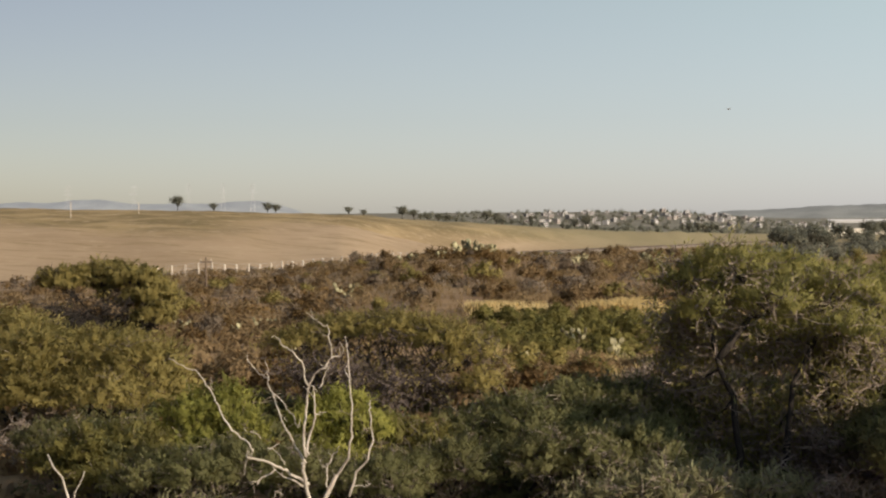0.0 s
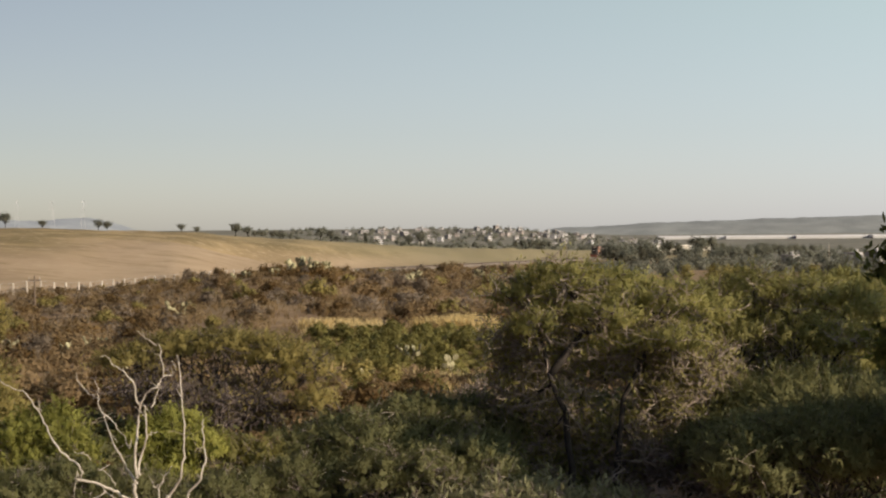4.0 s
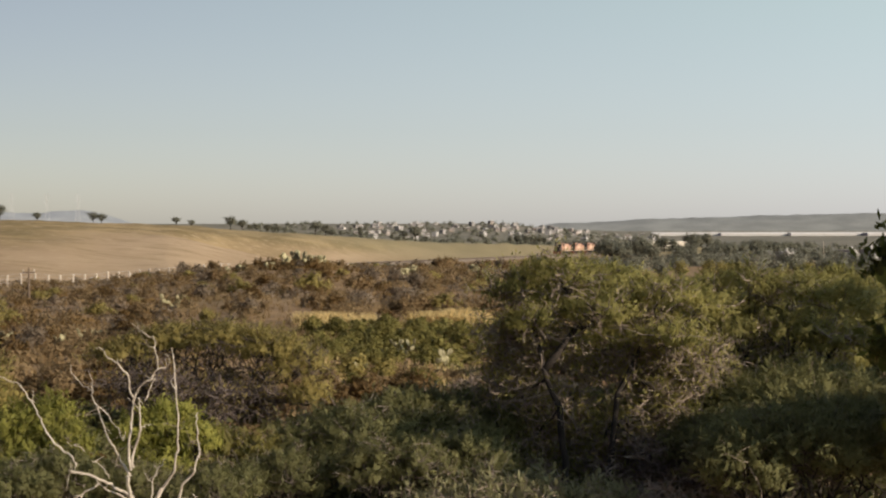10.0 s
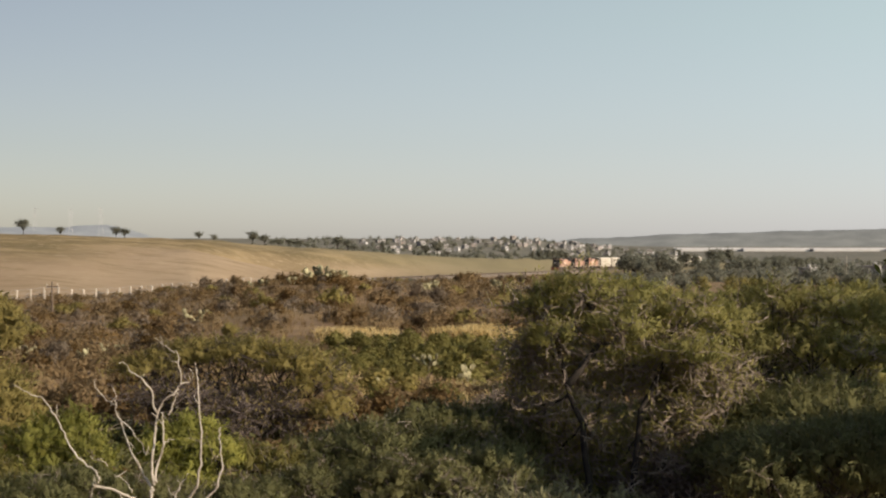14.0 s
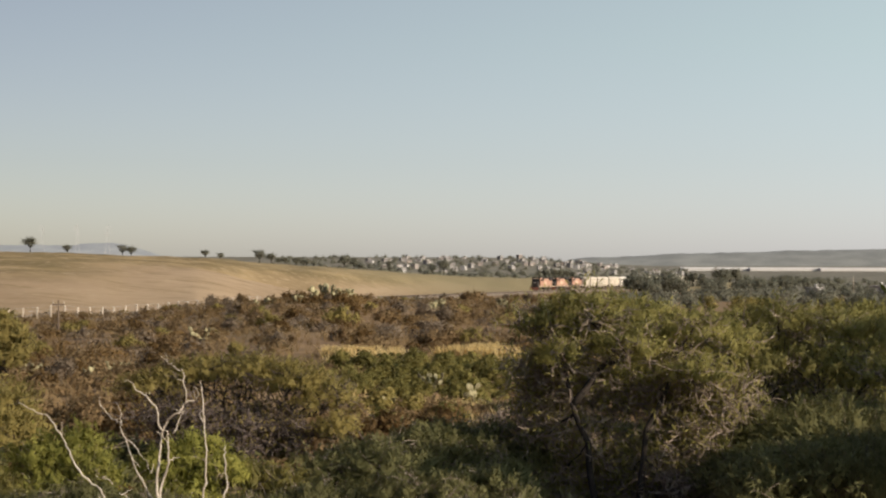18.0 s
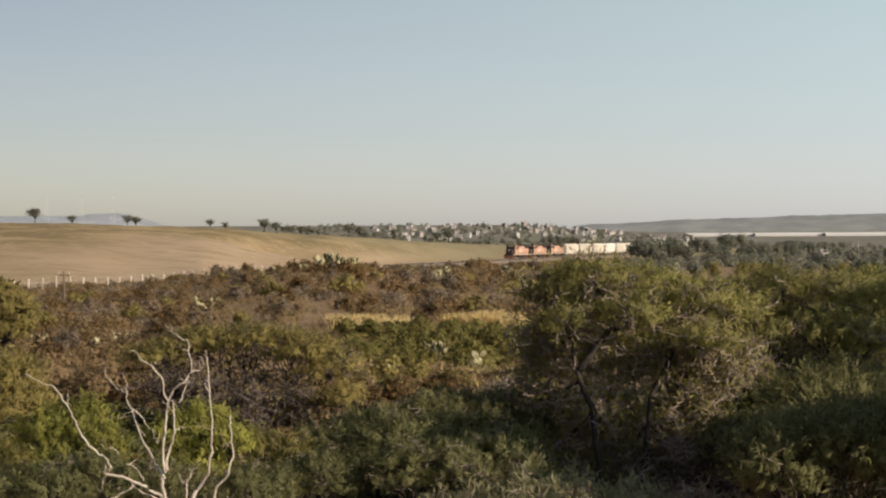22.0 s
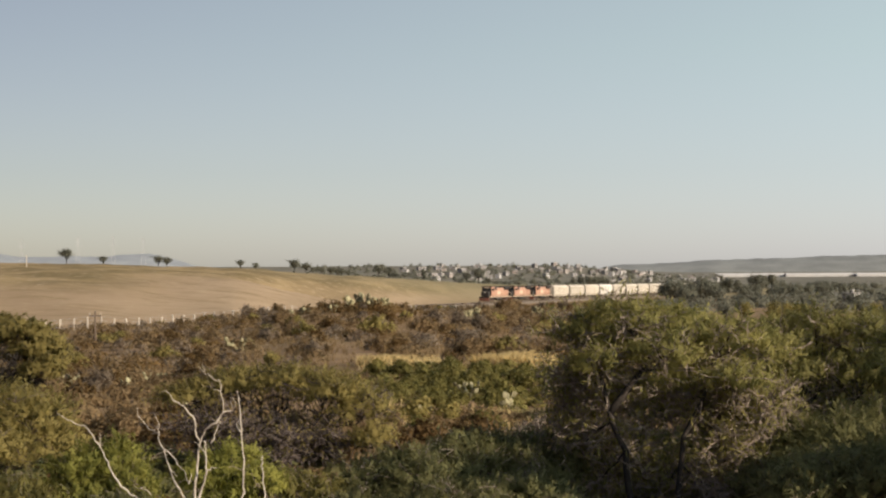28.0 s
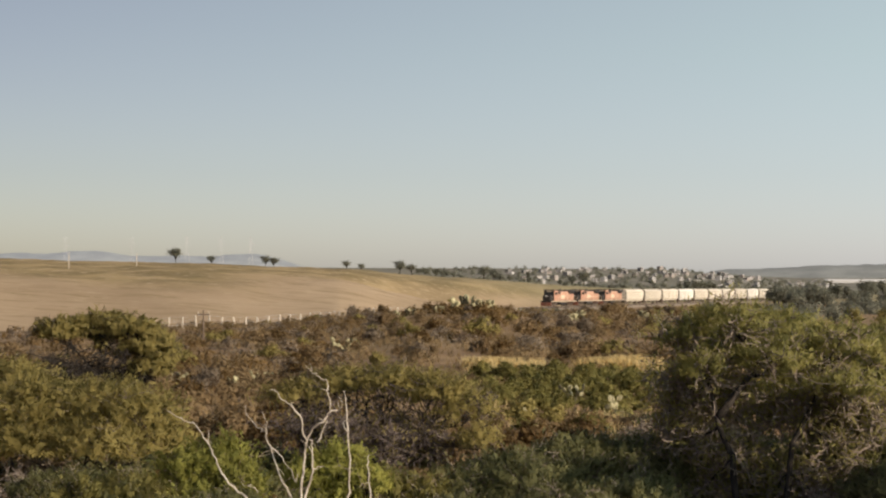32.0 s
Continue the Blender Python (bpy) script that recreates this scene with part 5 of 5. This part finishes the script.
def joined_wood(name, places, label):
    """Far crowns that nobody could count, in one mesh."""
    rng = np.random.default_rng(len(places))
    out, turns = [], []
    for b, d, s, turn in places:
        n = 190
        u = rng.normal(0, 1, (n, 3))
        u /= np.linalg.norm(u, axis=1)[:, None]
        u[:, 2] = np.abs(u[:, 2])
        lump = 1 + 0.35 * np.sin(u[:, 0] * 4 + turn) * np.sin(u[:, 1] * 4 + 2 * turn)
        c = u * (rng.uniform(0.6, 1.0, n) * lump)[:, None] * np.array([3.2, 3.2, 4.6]) * s
        out.append(sprays(rng, c + np.array(spot(b, d, 0.5)), 0.2, 1.1, 0.55, u))
        turns.append(u + rng.normal(0, 0.25, u.shape))
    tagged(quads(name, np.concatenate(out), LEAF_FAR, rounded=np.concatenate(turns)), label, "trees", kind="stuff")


valley_wood()


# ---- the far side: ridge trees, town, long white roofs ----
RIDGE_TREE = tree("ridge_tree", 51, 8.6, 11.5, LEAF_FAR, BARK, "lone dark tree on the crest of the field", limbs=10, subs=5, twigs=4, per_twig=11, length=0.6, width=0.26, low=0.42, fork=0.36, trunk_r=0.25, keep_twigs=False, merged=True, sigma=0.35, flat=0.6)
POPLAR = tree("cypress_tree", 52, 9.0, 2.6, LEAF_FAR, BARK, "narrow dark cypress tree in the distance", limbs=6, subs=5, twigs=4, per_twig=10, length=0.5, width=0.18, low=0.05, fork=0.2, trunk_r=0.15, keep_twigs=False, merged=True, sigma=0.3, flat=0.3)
first_then_copies(RIDGE_TREE, [(-258, 560, 0.62, 0.0), (-236, 560, 0.4, 1.0), (-203, 580, 0.5, 2.0), (-198, 580, 0.45, 3.0), (-154, 620, 0.42, 1.0), (-145, 620, 0.36, 2.0), (-122, 680, 0.65, 2.0), (-115, 690, 0.55, 1.0),
                              (-72, 900, 0.9, 3.0), (-66, 930, 0.8, 0.0), (-13, 1050, 1.15, 1.0), (-20, 1050, 0.8, 2.0), (-100, 690, 0.42, 4.0), (-107, 690, 0.4, 5.0), (-94, 690, 0.4, 2.0), (-62, 900, 0.45, 4.0), (-45, 950, 0.5, 4.0),
                              (55, 900, 0.6, 4.0), (60, 905, 0.6, 1.0), (217, 850, 0.6, 1.0)])
first_then_copies(POPLAR, [(189, 700, 0.75, 0.0), (199, 720, 0.8, 1.0), (-45, 1000, 0.9, 2.0), (228, 690, 0.7, 3.0), (-46, 1020, 1.0, 0.0), (130, 1500, 1.2, 0.0)])


def house(seed, w, d, storeys, paint):
    rng = random.Random(seed)
    h = tagged(new("house"), "flat-roofed pale masonry house in the far town", "house", "houses of the far town")
    H = 2.9 * storeys
    part("wall", boxed(-w / 2, w / 2, -d / 2, d / 2, -3.0, H), paint, h)
    part("roof", boxed(-w / 2 - 0.25, w / 2 + 0.25, -d / 2 - 0.25, d / 2 + 0.25, H, H + 0.4), ROOFING, h)
    part("water_tank", boxed(w * 0.15, w * 0.15 + 1.3, -0.7, 0.7, H + 0.4, H + 1.9, bevel=0.2), ROOFING, h)
    part("door", boxed(-w * 0.3, -w * 0.3 + 1.1, -d / 2 - 0.06, -d / 2 + 0.02, 0.0, 2.1), WOODDOOR, h)
    for s in range(storeys):
        for x in ((0.05, 0.3) if s == 0 else (-0.3, 0.0, 0.3)):
            part("window", boxed(x * w - 0.1, x * w + 1.2, -d / 2 - 0.06, -d / 2 + 0.02, 2.9 * s + 1.0, 2.9 * s + 2.2), GLASS_DARK, h)
    return h


HOUSES = [house(1, 8, 7, 1, PLASTER), house(2, 7, 7, 2, PLASTER), house(3, 9, 7, 2, PLASTER_WARM), house(4, 10, 8, 1, PLASTER)]


def town():
    rng = random.Random(12)
    places = [[] for _ in HOUSES]
    for k in range(125):
        d = rng.uniform(1550, 2330)
        b = rng.uniform(-62, 132)
        places[rng.choice((0, 0, 1, 1, 1, 2, 3))].append((b, d, rng.uniform(0.5, 0.85), rng.uniform(-0.4, 1.2)))
    places[1] += [(205, 620, 0.7, 0.9), (243, 630, 0.8, 0.8), (255, 622, 0.85, 1.0)]
    for h, p in zip(HOUSES, places):
        first_then_copies(h, p)


town()


def long_roofs():
    for b0, b1, d in ((127, 165, 2400), (166, 205, 2380), (207, 250, 2360), (252, 300, 2330)):
        x0, x1 = b0 * d / 1000, b1 * d / 1000
        z = float(land((x0 + x1) / 2, d))
        g = tagged(new("greenhouse"), "long low white greenhouse roof below the far mesa", "greenhouse", "long white greenhouses")
        g.matrix_basis = Matrix.Translation(((x0 + x1) / 2, d, z))
        L = (x1 - x0) / 2
        part("wall", boxed(-L, L, -20, 20, -0.5, 3.0), WHITE_FILM, g)
        bm = bmesh.new()
        for k in range(4):
            y = -20 + k * 10
            v = [bm.verts.new(p) for p in ((-L, y, 3), (-L, y + 5, 5.0), (-L, y + 10, 3), (L, y, 3), (L, y + 5, 5.0), (L, y + 10, 3))]
            for q in ((0, 3, 4, 1), (1, 4, 5, 2), (0, 1, 2), (3, 5, 4)):
                bm.faces.new([v[i] for i in q])
        part("roof", bm, WHITE_FILM, g)


long_roofs()


# ---- fence and poles ----
def fence():
    f = tagged(new("fence"), "wire fence with whitewashed concrete posts along the field", "fence")
    a, b = Vector((-46.2, 165, 0)), Vector((-14.5, 292, 0))
    n = 45
    me = None
    tops = []
    for k in range(n):
        p = a + (b - a) * (k / (n - 1)) * 1.0
        z = float(land(p.x, p.y))
        if me is None:
            bm = boxed(-0.09, 0.09, -0.09, 0.09, -0.4, 1.2, bevel=0.025)
            ob = part("post", bm, CONCRETE, f)
            me = ob.data
        else:
            ob = new("post", me)
            ob.parent = f
        rng = random.Random(k)
        ob.matrix_basis = Matrix.LocRotScale((p.x, p.y, z), Euler((rng.uniform(-0.05, 0.05), rng.uniform(-0.05, 0.05), rng.uniform(0, 1))), None)
        tops.append((p.x, p.y, z))
    for h in (0.4, 0.8, 1.2):
        pts = [np.array((x, y, z + h)) for x, y, z in tops]
        v, fc = tubes([(pts, [0.008] * n)], 3)
        link_mesh("wire", v, fc, STEEL, f)


fence()


def utility_pole(b, d, height, arm, material, label):
    p = tagged(new("utility_pole"), label, "pole")
    bm = bmesh.new()
    rod(bm, (0, 0, -0.5), (0, 0, height), 0.10, 8, 0.07)
    part("shaft", bm, material, p)
    if arm:
        part("crossarm", boxed(-arm / 2, arm / 2, -0.06, 0.06, height - 0.45, height - 0.32), material, p)
        for x in (-arm * 0.45, 0, arm * 0.45):
            bm = bmesh.new()
            rod(bm, (x, 0, height - 0.32), (x, 0, height - 0.12), 0.05, 8, 0.03)
            part("insulator", bm, CONCRETE, p)
    p.matrix_basis = Matrix.Translation(spot(b, d))


utility_pole(-241, 140, 2.7, 1.0, POLEWOOD, "weathered wooden pole with a short crossarm by the fence")
utility_pole(-324, 330, 3.2, 0, CONCRETE, "slim pale concrete pole standing in the field")
utility_pole(-282, 380, 2.6, 0, CONCRETE, "slim pale concrete pole standing in the field")
utility_pole(228, 600, 8.5, 0, CONCRETE, "slim pale concrete pole above the valley wood")


# ---- power line far behind the field ----
def pylon():
    p = tagged(new("transmission_tower"), "faint grey lattice transmission tower far behind the field", "pylon", "towers of the power line")
    H, w = 42.0, 3.6

    def leg(sx, sy, z):
        k = 1 - 0.86 * min(z / 34, 1)
        return (sx * w * k, sy * w * k, z)

    for sx, sy in ((-1, -1), (1, -1), (1, 1), (-1, 1)):
        bm = bmesh.new()
        rod(bm, leg(sx, sy, -4), leg(sx, sy, 34), 0.06, 4)
        rod(bm, leg(sx, sy, 34), leg(sx, sy, H), 0.05, 4)
        part("leg", bm, HAZY_STEEL, p)
    for sx0, sy0, sx1, sy1 in ((-1, -1, 1, -1), (1, -1, 1, 1), (1, 1, -1, 1), (-1, 1, -1, -1)):
        bm = bmesh.new()
        for k in range(6):
            z0, z1 = k * 5.6, (k + 1) * 5.6
            rod(bm, leg(sx0, sy0, z0), leg(sx1, sy1, z1), 0.025, 4)
            rod(bm, leg(sx1, sy1, z0), leg(sx0, sy0, z1), 0.025, 4)
        tagged(part("bracing", bm, HAZY_STEEL, p), kind="stuff")
    for z, half in ((30, 5.5), (34.5, 4.6), (39, 3.8)):
        bm = bmesh.new()
        rod(bm, (-half, 0, z), (half, 0, z), 0.08, 4)
        rod(bm, (-half, 0, z), (0, 0, z + 1.6), 0.08, 4)
        rod(bm, (half, 0, z), (0, 0, z + 1.6), 0.08, 4)
        part("crossarm", bm, HAZY_STEEL, p)
    return p


first_then_copies(pylon(), [(-251, 2100, 1.0, 0.3), (-230, 2150, 1.0, 0.3), (-212, 2200, 1.0, 0.3), (-326, 1950, 0.95, 0.3), (-285, 2030, 0.95, 0.3)])


# ---- an insect-like speck crossing the sky, modelled as a bird ----
FEATHER = mat("grey_brown_feathers", (0.16, 0.14, 0.12), 0.8, 0.3, 20, 0.2)


def small_bird():
    bird = tagged(new("bird"), "flying speck modelled as a small grey-brown bird", "bird")
    bm = bmesh.new()
    bmesh.ops.create_uvsphere(bm, u_segments=10, v_segments=7, radius=0.5, matrix=Matrix.LocRotScale((0, 0, 0), None, (0.16, 0.055, 0.055)))
    part("body", bm, FEATHER, bird)
    bm = bmesh.new()
    bmesh.ops.create_uvsphere(bm, u_segments=8, v_segments=6, radius=0.026, matrix=Matrix.Translation((0.085, 0, 0.014)))
    rod(bm, (0.105, 0, 0.012), (0.13, 0, 0.008), 0.007, 6, 0.001)
    part("head", bm, FEATHER, bird)
    part("tail", boxed(-0.16, -0.06, -0.02, 0.02, -0.004, 0.004), FEATHER, bird)
    wings = []
    for side in (-1, 1):
        bm = bmesh.new()
        v = [bm.verts.new(p) for p in ((0.05, 0, 0), (0.045, 0.09 * side, 0.004), (-0.02, 0.17 * side, 0), (-0.035, 0.08 * side, 0), (-0.03, 0, 0))]
        bm.faces.new(v)
        r = bmesh.ops.extrude_face_region(bm, geom=list(bm.faces))
        bmesh.ops.translate(bm, verts=[q for q in r["geom"] if isinstance(q, bmesh.types.BMVert)], vec=(0, 0, 0.006))
        bmesh.ops.recalc_face_normals(bm, faces=bm.faces)
        wings.append((part("wing", bm, FEATHER, bird), side))
    return bird, wings


BIRD, WINGS = small_bird()


# ---- what moves ----
def motions():
    for vehicle, back in TRAIN:
        walk(vehicle, [(t, berth(back + SPEED * (SECONDS - t))) for t in range(0, 33, 2)])
    # seconds, bearing and height over eye level in thousandths
    flight = [(0, 70, 63), (0.1, 84, 74), (0.4, 133, 117), (0.5, 138, 107), (0.7, 136, 99), (0.9, 135, 84), (1.0, 158, 81), (1.1, 189, 79),
              (1.3, 262, 76), (1.6, 380, 70), (3, 900, 80), (12, 3000, 200), (SECONDS, 6000, 300)]
    walk(BIRD, [(t, pose(0.09 * b, 90, EYE + 0.09 * h, 0, 0, 0)) for t, b, h in flight])
    for wing, side in WINGS:
        beat = [(0.05 * k, pose(0, 0, 0.02, side * (35 if k % 2 else -20))) for k in range(36)]
        walk(wing, beat + [(SECONDS, pose(0, 0, 0.02, side * 10))])


motions()
